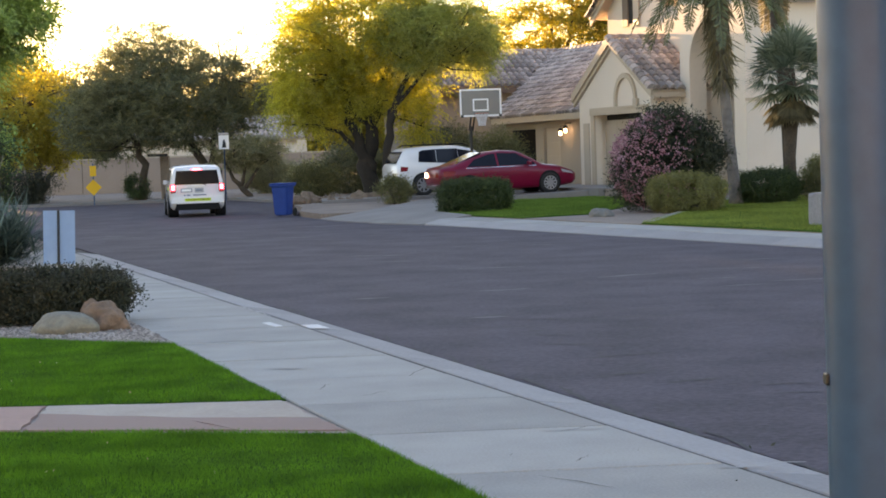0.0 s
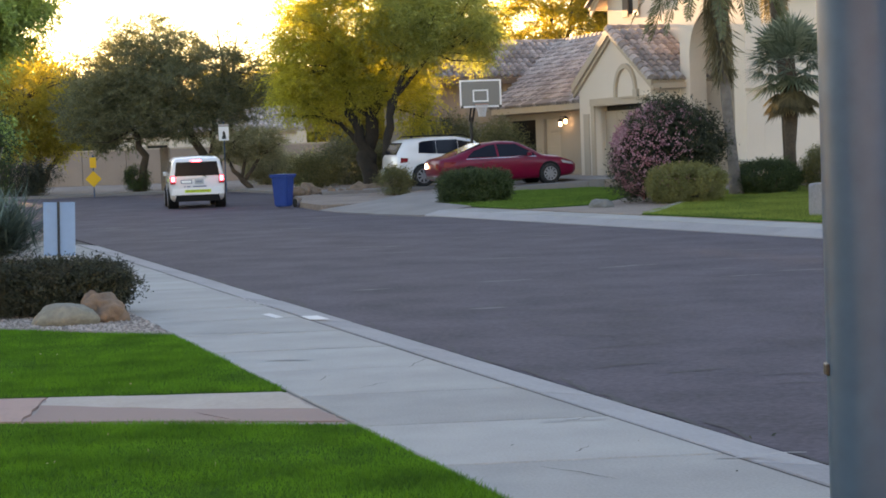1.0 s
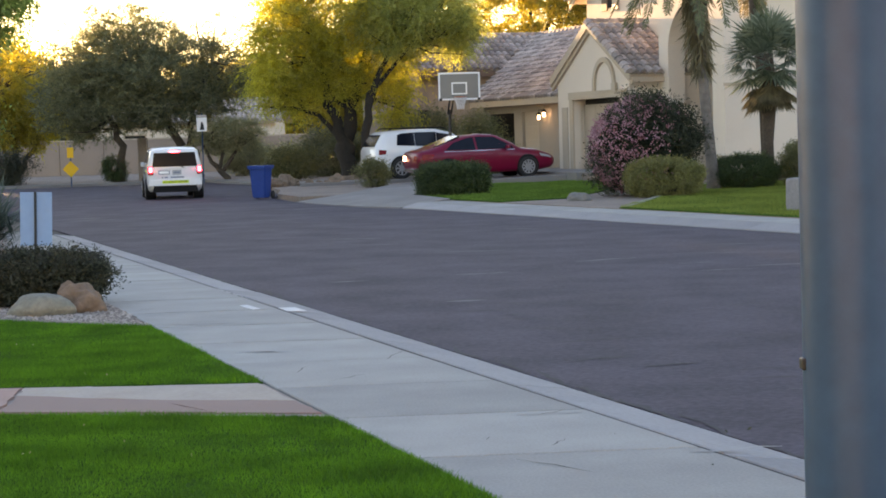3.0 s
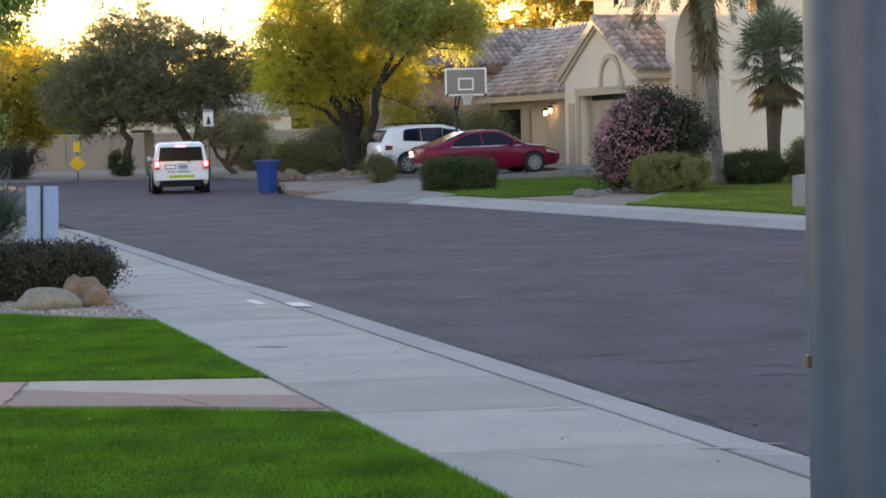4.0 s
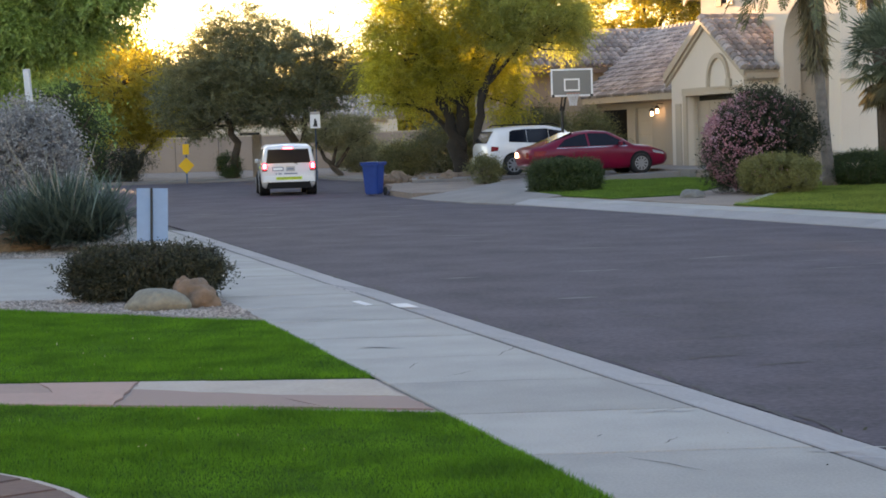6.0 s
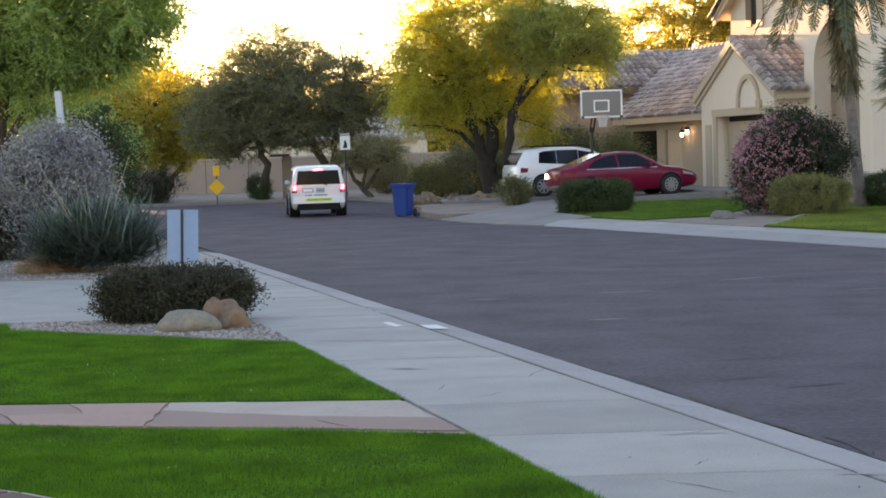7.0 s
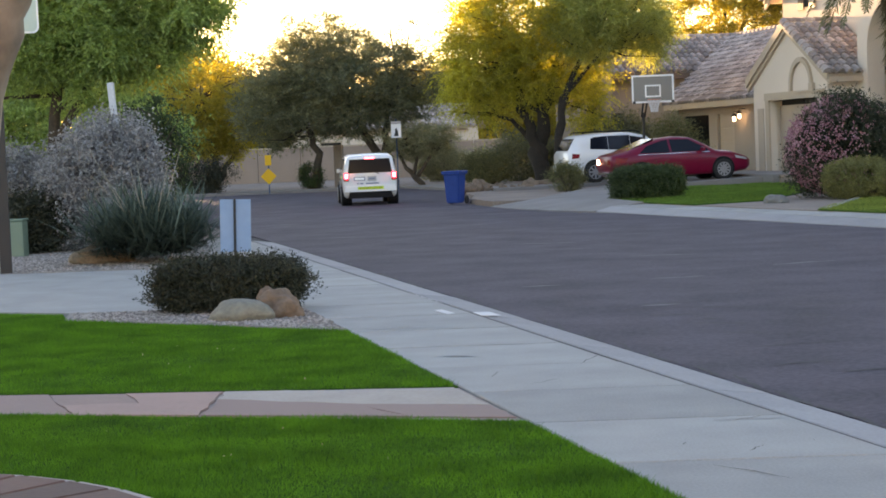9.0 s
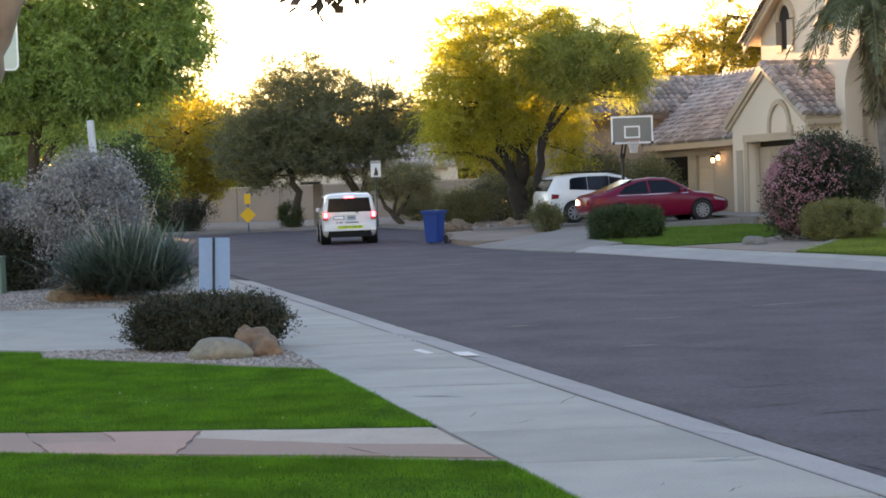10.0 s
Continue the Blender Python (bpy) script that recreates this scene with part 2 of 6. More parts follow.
def rock(name, m, size, seed, material, label, rough=0.25, group=""):
    bm = bmesh.new()
    bmesh.ops.create_icosphere(bm, subdivisions=4, radius=1)
    off = Vector((seed * 7.3, seed * 1.7, seed * 3.1))
    for v in bm.verts:
        p = v.co.copy()
        k = 1 + rough * noise.noise(p * 1.1 + off) * 1.6 + rough * 0.5 * noise.noise(p * 3 + off) + rough * 0.15 * noise.noise(p * 8 + off)
        v.co = Vector((p.x * size[0], p.y * size[1], max(p.z, -0.45) * size[2])) * k
        v.co.z += size[2] * 0.4
    ob = new(name, mesh(name, bm, material, True))
    ob.matrix_basis = m
    return tagged(ob, label, "rock", group)


# ---- ground, road, pavements ----
def region(name, pts, z0, z1, material, label, category, m=None):
    ob = part(name, prism([tuple(p) for p in pts], z0, z1), material, m=m)
    return tagged(ob, label, category, kind="structure")


bm = bmesh.new()
bmesh.ops.create_grid(bm, x_segments=60, y_segments=60, size=1500)
ob = part("ground", bm, EARTH, m=pose(0, 0, -0.14))
tagged(ob, "bare tan desert earth reaching to the horizon", "ground", kind="structure")

road = [(17.6, -36.2), (-7.4, 36.5), (-11.6, 48.5), (-13.5, 52), (-17, 54.5), (-60, 60), (-60, 79), (-17.4, 76.6), (-14, 77.4), (-9.5, 78), (-6.8, 71), (-5.5, 62.1), (-4.7, 57.6), (-4.5, 53.8), (-4.05, 51.8), (-3.1, 48.5), (-1.5, 44.8), (0.3, 42.2), (2.2, 38.3), (35.0, -29.0)]
region("road", road, -0.13, -0.06, ASPHALT, "dark grey worn asphalt residential street with a turning at the end", "road")
# near pavement: slabs and gutter pieces, street frame (x across, y along)
def strip(name, v0, v1, s0, s1, step, z0, z1, material, label, category, drop=0.0, gap=0.012, piece="slab", drop0=0.0, skew=0.0, m=STREET):
    top = thing(name, m, label, category, kind="structure")
    part("bedding", boxm(v0 + 0.05, v1 - 0.05, s0, s1, z0, z1 - 0.012 - max(drop, drop0)), JOINT, top)
    bm = bmesh.new()
    a, b, c = v0, v1, step - gap
    x = [bm.verts.new(p) for p in ((a, 0, z0), (b, 0, z0), (b, c, z0), (a, c, z0), (a, 0, z1 - drop0), (b, 0, z1 - drop), (b, c, z1 - drop), (a, c, z1 - drop0))]
    for q in x:
        q.co.y -= (q.co.x - v1) * skew
    for f in ((3, 2, 1, 0), (4, 5, 6, 7), (0, 1, 5, 4), (1, 2, 6, 5), (2, 3, 7, 6), (3, 0, 4, 7)):
        bm.faces.new([x[i] for i in f])
    bmesh.ops.bevel(bm, geom=bm.edges[:], offset=0.008, segments=1, affect="EDGES")
    me = mesh(piece, bm, material)
    for i in range(int((s1 - s0) / step)):
        ob = new(piece, me)
        ob.parent = top
        ob.matrix_basis = pose(0, s0 + i * step, random.uniform(-0.003, 0.003))
    return top


strip("pavement_near", 2.97, 4.405, -24.6, 37.6, 1.5, -0.10, 0.0, CONCRETE, "pale grey concrete pavement of square slabs along the lawn", "pavement", gap=0.018, skew=0.30)
strip("kerb_near", 4.444, 4.86, -24.9, 37.6, 3.0, -0.12, 0.0, GUTTER, "pale concrete rolled kerb and gutter beside the road", "kerb", drop=0.055, piece="kerb_piece")
# the far kerb runs a few degrees off the near one
FAR = STREET @ pose(14.35, 34, 0, 0, 0, 4.5)


def far_edge(s_):
    """The yard side of the far pavement at s_, street frame."""
    return (15.74 + (34 - s_) * 0.0787, s_)


strip("kerb_far", 0.0, 0.42, -70.4, 7.61, 3.0, -0.12, 0.06, GUTTER, "pale concrete rolled kerb across the street", "kerb", drop0=0.105, piece="kerb_piece", m=FAR)
strip("pavement_far", 0.43, 1.37, -68.9, 7.61, 1.5, -0.10, 0.065, CONCRETE, "pale grey concrete pavement across the street", "pavement", m=FAR)

tagged(part("kerb_joint", boxm(4.40, 4.45, -24.6, 37.6, -0.1, -0.010), JOINT, m=STREET), "dark joint between pavement and kerb", "joint", kind="structure")

# near yard, world frame
def on_edge(s, v=2.95):
    p = STREET @ Vector((v, s, 0))
    return (p.x, p.y)


lawn_near = [on_edge(-22), on_edge(10.42), (-4.24, 11.69), (-12, 12.5), (-14, 4), (-14, -20)]
lawn_mid = [on_edge(12.15), on_edge(16.45), (-3.28, 16.97), (-4.6, 17.76), (-5.91, 18.46), (-6.21, 19.3), (-7.09, 19.7), (-16, 22.3), (-14, 13.6), (-4.6, 12.71)]
region("lawn_near", lawn_near, -0.12, 0.0, SOIL, "short bright green lawn beside the pavement", "lawn")
region("lawn_middle", lawn_mid, -0.12, 0.0, SOIL, "short bright green lawn beyond the flagstone path", "lawn")
region("gravel_bed", [on_edge(16.5), on_edge(20.7), (-5.25, 19.35), (-6.17, 19.4), (-5.95, 18.5), (-4.6, 17.8), (-3.28, 17.0)], -0.12, 0.01, GRAVEL, "pale grey gravel bed beside the pavement", "gravel")
region("driveway_near", [on_edge(20.75), on_edge(27.3), (-9.6, 26.8), (-22, 31), (-22, 24.3), (-7.0, 19.8), (-6.17, 19.45), (-5.25, 19.4)], -0.12, 0.005, CONCRETE, "pale smooth concrete driveway joining the pavement", "driveway")
region("gravel_yard", [on_edge(27.35), on_edge(39), (-13, 48), (-30, 56), (-40, 40), (-22, 31.1), (-9.6, 26.85)], -0.12, 0.01, GRAVEL, "pale gravel yard with shrubs and boulders", "gravel")
region("path_bed", [on_edge(10.43), on_edge(12.14), (-4.6, 12.7), (-14, 13.55), (-12, 12.55), (-4.24, 11.7)], -0.12, -0.008, MORTAR, "mortar bed of the flagstone path", "path")

# far yards
region("yard_far", [far_edge(-36), far_edge(41.7), (15.3, 45.5), (14.4, 48.75), (13.1, 48.85), (13.35, 52.3), (14.4, 56), (15.1, 60), (60, 60), (60, -36)], -0.12, 0.08, EARTH, "bare brown yard around the houses across the street", "ground", STREET)
ob = part("house_terrace", prism([(23.4, 48.6), (23.4, 61.6), (26.0, 61.7), (26.0, 78), (60, 78), (60, 30), (26.4, 30), (26.4, 48.6)], -0.12, 0.36), EARTH, m=STREET)
tagged(ob, "raised brown earth terrace the house stands on", "ground", kind="structure")
# driveway mouth: an apron that ramps up from the road, then the level slab
rim = [(13.72, 41.75), (13.3, 43.5), (12.95, 46.6), (13.0, 48.8)]
bm = bmesh.new()
lo = [bm.verts.new((x, y, -0.052)) for x, y in rim]
hi = [bm.verts.new((x + 1.35, y, 0.12 + (x - 13.7) * 0.022)) for x, y in rim]
back = [bm.verts.new((x, y, 0.12 + (x - 15.05) * 0.022)) for x, y in ((17.7, 54.3), (20.0, 57.6), (23.38, 60), (23.38, 53), (19.05, 53), (15.4, 45.6))]
for k in range(3):
    bm.faces.new((lo[k], hi[k], hi[k + 1], lo[k + 1]))
bm.faces.new(hi + back)
bmesh.ops.recalc_face_normals(bm, faces=bm.faces)
r = bmesh.ops.extrude_face_region(bm, geom=bm.faces[:])
for q in r["geom"]:
    if isinstance(q, bmesh.types.BMVert):
        q.co.z -= 0.25
bmesh.ops.recalc_face_normals(bm, faces=bm.faces)
tagged(part("driveway_far", bm, DRIVE, m=STREET), "pale concrete driveway ramping up from the street", "driveway", kind="structure")
region("driveway_top", [(23.2, 52.2), (23.2, 60), (25.4, 60), (25.4, 52.2)], -0.1, 0.38, DRIVE, "pale concrete apron before the garage", "driveway", STREET)
region("yard_end", [(-60, 79.1), (-17.4, 76.7), (-14, 77.5), (-9.5, 78.1), (-6.7, 71.1), (-5.4, 62.2), (-4.6, 58), (3, 62), (30, 90), (30, 140), (-60, 140)], -0.12, 0.03, EARTH, "tan earth verge at the end of the street", "ground")

verge = [(-60, 79.0), (-17.4, 76.6), (-14, 77.4), (-9.5, 78), (-6.8, 71), (-5.55, 62.3)]
vk = thing("verge_pavement", pose(0, 0, 0), "pale concrete pavement strip at the end of the street", "pavement", kind="structure")
for (x0, y0), (x1, y1) in zip(verge, verge[1:]):
    dx, dy = x1 - x0, y1 - y0
    ll = math.hypot(dx, dy)
    nx, ny = -dy / ll * 1.7, dx / ll * 1.7
    if nx < 0 and x0 > -10:
        nx, ny = -nx, -ny
    part("strip", prism([(x0, y0), (x1, y1), (x1 + nx, y1 + abs(ny)), (x0 + nx, y0 + abs(ny))], -0.1, 0.045), DRIVE, vk)
LAWN_A = [far_edge(39.0), (17.2, 39.4), (19.3, 42.2), (22, 46.5), (23.3, 49), (23.3, 52.9), (19.1, 52.9), (15.45, 45.5), far_edge(41.6)]
LAWN_B = [far_edge(22), far_edge(33.4), (17.75, 36), (19.4, 38.5), (21.1, 41.1), (23.6, 44.4), (25.2, 46.4), (26.35, 46.8), (26.35, 22)]
region("lawn_far", LAWN_A, -0.1, 0.10, SOIL, "green front lawn beside the far driveway", "lawn", STREET)
region("lawn_corner", LAWN_B, -0.1, 0.10, SOIL, "green front lawn with curved edging before the house", "lawn", STREET)
bm = bmesh.new()
edge = [(16.0, 33.5), (16.8, 34.6), (17.75, 36.05), (19.4, 38.55), (21.1, 41.15), (23.6, 44.45), (25.2, 46.45)]
for (x0, y0), (x1, y1) in zip(edge, edge[1:]):
    dx, dy = x1 - x0, y1 - y0
    ll = math.hypot(dx, dy)
    nx, ny = -dy / ll * 0.07, dx / ll * 0.07
    prism([(x0 + nx, y0 + ny), (x1 + nx, y1 + ny), (x1 - nx, y1 - ny), (x0 - nx, y0 - ny)], -0.1, 0.125, bm)
tagged(part("lawn_edging", bm, GUTTER, m=STREET), "curved pale concrete strip edging the lawn", "edging", kind="structure")
region("driveway_neighbour", [(-4.2, 61), (-4.6, 66), (3.5, 69.4), (4.5, 66.6), (-1.6, 62)], -0.1, 0.19, DRIVE, "pale concrete driveway of the next house", "driveway")

# ---- house across the street (street frame: x away from the street, y along it) ----
house = thing("house", STREET, "beige stucco house with clay tile roof and tall entry arch", "house")
GX, GN, GF, GZ = 25.5, 52.99, 58.85, 0.36
APEX, EAVE = 5.25, 3.58
mid = (GN + GF) / 2
# garage front with the door opening
D0, D1, DH = 53.62, 57.47, 2.8
for y0, y1, z0, z1 in ((GN, D0, GZ - 0.3, EAVE), (D1, GF, GZ - 0.3, EAVE), (D0, D1, DH, EAVE)):
    part("garage_front", boxm(GX, GX + 0.25, y0, y1, z0, z1), STUCCO, house)
part("gable", extrude_x([(GN, EAVE), (GF, EAVE), (mid, APEX)], GX, GX + 0.25), STUCCO, house)


def tiled_roof(parent, a, b, up, name="roof", limit=150, label="", poly=None, keep=None):
    """Barrel tiles over the parallelogram from the eave corners a to b, up the slope by the vector up. The first ones are pieces, the rest one joined mesh."""
    a, b, up = Vector(a), Vector(b), Vector(up)
    ex, ey = (b - a).normalized(), up.normalized()
    ez = ex.cross(ey)
    if ez.z < 0:
        ez = -ez
    deck = bmesh.new()
    t = ez * 0.10
    ring = [Vector(p) for p in poly] if poly else [a, b, b + up, a + up]
    hi, lo = [deck.verts.new(p) for p in ring], [deck.verts.new(p - t) for p in ring]
    deck.faces.new(hi), deck.faces.new(lo[::-1])
    for i in range(len(ring)):
        j = (i + 1) % len(ring)
        deck.faces.new((hi[i], lo[i], lo[j], hi[j]))
    bmesh.ops.recalc_face_normals(deck, faces=deck.faces)
    roof = part(name, deck, TRIM, parent, label)
    W, L = 0.30, 0.40
    nx, ny = int((b - a).length / W), int(up.length / L)
    prof = [(-0.5, 0.0), (-0.33, 0.09), (-0.05, 0.13), (0.22, 0.09), (0.36, 0.01), (0.5, 0.0)]
    tile = bmesh.new()
    rows = []
    for y, lift in ((-0.03, 0.06), (L, 0.0)):
        rows.append([tile.verts.new((x * W, y, z + lift + 0.01)) for x, z in prof])
    low = [tile.verts.new((x * W, -0.03, max(z * 0.6 - 0.01, -0.01))) for x, z in prof]
    for i in range(len(prof) - 1):
        tile.faces.new((rows[0][i], rows[0][i + 1], rows[1][i + 1], rows[1][i]))
        tile.faces.new((low[i], low[i + 1], rows[0][i + 1], rows[0][i]))
    me = mesh("roof_tile", tile, TILE)
    co = np.array([v.co for v in me.vertices])
    polys = [tuple(p.vertices) for p in me.polygons]
    base = Matrix((ex, ey, ez)).transposed()
    bt = np.array(base)
    vl, fl, made = [], [], 0
    for j in range(ny):
        for i in range(nx):
            at = a + ex * ((i + 0.5) * W) + ey * (j * L) + ez * random.uniform(0, 0.012)
            if keep and not keep(at + ey * 0.2):
                continue
            if made < limit:
                o = new("roof_tile", me)
                o.parent = roof
                o.matrix_basis = Matrix.Translation(at) @ base.to_4x4() @ pose(0, 0, 0, 0, 0, random.uniform(-1.5, 1.5))
                made += 1
            else:
                k = len(vl) * len(co)
                vl.append(co @ bt.T + np.array(at))
                fl += [tuple(q + k for q in p) for p in polys]
    if vl:
        m2 = bpy.data.meshes.new("roof_tiles")
        m2.from_pydata(np.concatenate(vl).tolist(), [], fl)
        m2.materials.append(TILE)
        o = child("roof_tiles", m2, roof)
        tagged(o, kind="stuff")
    return roof


def ridge_caps(parent, a, b, n, r=0.13):
    """Half-round caps along a ridge or a rake."""
    a, b = Vector(a), Vector(b)
    d = (b - a) / n
    q = d.to_track_quat("Y", "Z").to_matrix().to_4x4()
    bm = bmesh.new()
    ring = [(math.cos(k * math.pi / 5) * r, math.sin(k * math.pi / 5) * r) for k in range(6)]
    A = [bm.verts.new((x * 1.15, 0, z * 1.15)) for x, z in ring]
    B = [bm.verts.new((x * 0.9, d.length * 1.08, z * 0.9)) for x, z in ring]
    for i in range(5):
        bm.faces.new((A[i], A[i + 1], B[i + 1], B[i]))
    bm.faces.new(A[::-1]), bm.faces.new(B)
    me = mesh("cap_tile", bm, TILE)
    for i in range(n):
        o = new("cap_tile", me)
        o.parent = parent
        o.matrix_basis = Matrix.Translation(a + d * i) @ q


# garage body: side walls
part("garage_side", boxm(GX + 0.252, GX + 8, GN, GN + 0.25, GZ - 0.3, EAVE), STUCCO, house)
part("garage_side", boxm(GX + 0.252, GX + 8, GF - 0.25, GF, GZ - 0.3, EAVE), STUCCO, house)
OV = 0.35
slope = (APEX - EAVE) / (mid - GN)
up_n = Vector((0, mid - GN + OV, (mid - GN + OV) * slope))
r1 = tiled_roof(house, (GX - 0.1, GN - OV, EAVE - OV * slope + 0.12), (GX + 7.5, GN - OV, EAVE - OV * slope + 0.12), up_n, "garage_roof", 260)
r2 = tiled_roof(house, (GX - 0.1, GF + OV, EAVE - OV * slope + 0.12), (GX + 7.5, GF + OV, EAVE - OV * slope + 0.12), (0, -up_n.y, up_n.z), "garage_roof", 60)
ridge_caps(r1, (GX - 0.14, mid, APEX + 0.16), (GX + 7.5, mid, APEX + 0.16), 20)
ridge_caps(r1, (GX - 0.12, GN - OV, EAVE - OV * slope + 0.16), (GX - 0.12, mid, APEX + 0.16), 12, 0.16)

# entry tower with the tall arch
AX, AN, AF, AT = 26.6, 48.57, 52.985, 6.55
ac, ar, asp = 50.83, 1.49, 4.2
am = (AN + AF) / 2
bm = bmesh.new()
out = [(AN, 0), (AN, AT), (am, AT + 1.5), (AF, AT), (AF, 0), (ac + ar, 0)]
out += [(ac + ar * math.cos(k * math.pi / 20), asp + ar * math.sin(k * math.pi / 20)) for k in range(0, 21)]
out += [(ac - ar, 0)]
extrude_x(out, AX, AX + 0.6, bm)
part("entry_wall", bm, STUCCO, house)
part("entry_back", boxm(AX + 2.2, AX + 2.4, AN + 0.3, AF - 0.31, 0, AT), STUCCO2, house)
part("side_wall", boxm(AX + 0.602, AX + 11, AN, AN + 0.3, 0, AT), STUCCO, house)
part("side_wall", boxm(AX + 0.602, AX + 11, AF - 0.3, AF, 0, AT), STUCCO, house)
part("wall_band", boxm(AX - 0.04, AX + 4, AN - 0.05, AN - 0.002, 2.95, 3.05), TRIM, house)
part("wall_base", boxm(AX - 0.05, AX + 0.9, AN - 0.06, AN + 0.75, 0.2, 1.15), STUCCO, house)
es = 1.5 / (am - AN)
for y, sg in ((AN - 0.45, 1), (AF + 0.45, -1)):
    e1 = tiled_roof(house, (AX - 0.35, y, AT - 0.45 * es + 0.12), (AX + 11, y, AT - 0.45 * es + 0.12), (0, sg * (am - AN + 0.45), (am - AN + 0.45) * es), "entry_roof", 40)
    ridge_caps(e1, (AX - 0.38, y, AT - 0.45 * es + 0.16), (AX - 0.38, am, AT + 1.66), 8)
part("eave_board", boxm(AX - 0.35, AX + 11, AN - 0.5, AN - 0.455, 5.98, 6.2), FASCIA, house)

# upper storey behind the garage, gable towards the street
UX, UN, UF, UE, UA = 27.5, 51.2, 60.6, 6.75, 9.6
um = (UN + UF) / 2
part("upper_storey", extrude_x([(UN + 2, 4.2), (UF, 4.2), (UF, UE), (um, UA), (UN + 2, UE + 1.1)], UX, UX + 8), STUCCO, house)
us = (UA - UE) / (um - UN)
ye, ze = UF + 0.6, UE - 0.6 * us + 0.12
u1 = tiled_roof(house, (UX - 0.5, ye, ze), (UX + 8, ye, ze), (0, -(um - UN + 0.6), (um - UN + 0.6) * us), "upper_roof", 40)
ridge_caps(u1, (UX - 0.52, ye, ze + 0.04), (UX - 0.52, um, UA + 0.16), 14)
part("rake_board", extrude_x([(ye, ze - 0.3), (ye, ze - 0.1), (um, UA), (um, UA - 0.22)], UX - 0.45, UX - 0.38), TRIM, house)
win = part("arched_window", extrude_x([(57.9, 6.1), (57.9, 7.15)] + [(58.4 - 0.5 * math.cos(k * math.pi / 8), 7.15 + 0.5 * math.sin(k * math.pi / 8)) for k in range(1, 8)] + [(58.9, 7.15), (58.9, 6.1)], UX - 0.04, UX + 0.02), DARKIN, house)
arch = [(58.4 - 0.72 * math.cos(k * math.pi / 10), 7.15 + 0.72 * math.sin(k * math.pi / 10)) for k in range(11)] + [(58.4 + 0.5 * math.cos(k * math.pi / 10), 7.15 + 0.5 * math.sin(k * math.pi / 10)) for k in range(11)]
part("window_moulding", extrude_x(arch, UX - 0.12, UX - 0.002), TRIM, win)
for y in (57.75, 58.65):
    part("shutter", boxm(UX - 0.1, UX - 0.045, y, y + 0.45, 6.0, 7.1, 0.01), FASCIA if y > 58 else DOORP, win)

# garage opening: inner walls, trims and the gable's arch moulding
# near-black strip paints the shaded gap between door top and lintel
part("dark_gap_strip", boxm(GX + 0.45, GX + 0.6, D0, D1, 2.6, DH + 0.2), DARKIN, house)
gd = part("garage_door", boxm(GX + 0.42, GX + 0.44, D0 - 0.1, D1 + 0.1, GZ, 2.62), DOORP, house)
for k in range(4):
    for j in range(4):
        y0 = D0 + 0.06 + j * (D1 - D0) / 4
        part("door_panel", boxm(GX + 0.40, GX + 0.418, y0, y0 + (D1 - D0) / 4 - 0.1, GZ + 0.06 + k * 0.56, GZ + 0.53 + k * 0.56, 0.006), DOORP, gd)
part("reveal", boxm(GX + 0.252, GX + 0.6, D1 + 0.1, D1 + 0.2, GZ, DH), STUCCO, house)
part("reveal", boxm(GX + 0.252, GX + 0.6, D0 - 0.2, D0 - 0.1, GZ, DH), STUCCO, house)
part("opening_trim", boxm(GX - 0.07, GX - 0.002, D1, D1 + 0.28, GZ, DH + 0.002), TRIM, house)
part("opening_trim", boxm(GX - 0.07, GX - 0.002, D0 - 0.28, D0, GZ, DH + 0.002), TRIM, house)
part("opening_trim", boxm(GX - 0.09, GX - 0.003, D0 - 0.3, D1 + 0.3, DH + 0.004, DH + 0.26), TRIM, house)
mc, r0, r1, zc = 54.86, 0.72, 0.88, 3.22
arch = [(mc + r1, 2.84)] + [(mc + r1 * math.cos(k * math.pi / 14), zc + r1 * 1.08 * math.sin(k * math.pi / 14)) for k in range(15)] + [(mc - r1, 3.12), (mc - r0, 3.12)] + [(mc - r0 * math.cos(k * math.pi / 14), zc + r0 * 1.08 * math.sin(k * math.pi / 14)) for k in range(15)] + [(mc + r0, 2.84)]
part("arch_moulding", extrude_x(arch, GX - 0.09, GX - 0.002), TRIM, house)
part("moulding_end", boxm(GX - 0.12, GX - 0.003, mc - 1.02, mc - 0.7, 3.02, 3.28, 0.02), TRIM, house)
part("ledge", boxm(GX - 0.12, GX - 0.003, 53.1, 55.1, 2.98, 3.06, 0.01), TRIM, house)
part("niche", boxm(GX - 0.03, GX - 0.002, 58.0, 58.5, GZ, 2.55), DOORP, house)
part("rake_soffit", extrude_x([(GF + OV, EAVE - OV * slope - 0.22), (GF + OV, EAVE - OV * slope - 0.02), (mid, APEX), (mid, APEX - 0.2)], GX - 0.09, GX - 0.004), TRIM, house)
part("rake_soffit", extrude_x([(GN - OV, EAVE - OV * slope - 0.22), (GN - OV, EAVE - OV * slope - 0.02), (mid, APEX - 0.002), (mid, APEX - 0.202)], GX - 0.085, GX - 0.003), TRIM, house)
for y in (GF + OV, GN - OV):
    part("rake_board", extrude_x([(y, EAVE - OV * slope - 0.06), (y, EAVE - OV * slope + (0.24 if y > mid else 0.13)), (mid, APEX + (0.24 if y > mid else 0.13)), (mid, APEX - 0.06)], GX - 0.16, GX - 0.104), TRIM, house)
part("eave_board", boxm(GX - 0.08, GX + 1.1, GN - OV - 0.04, GN - OV, EAVE - OV * slope - 0.14, EAVE - OV * slope + 0.03), TRIM, house)

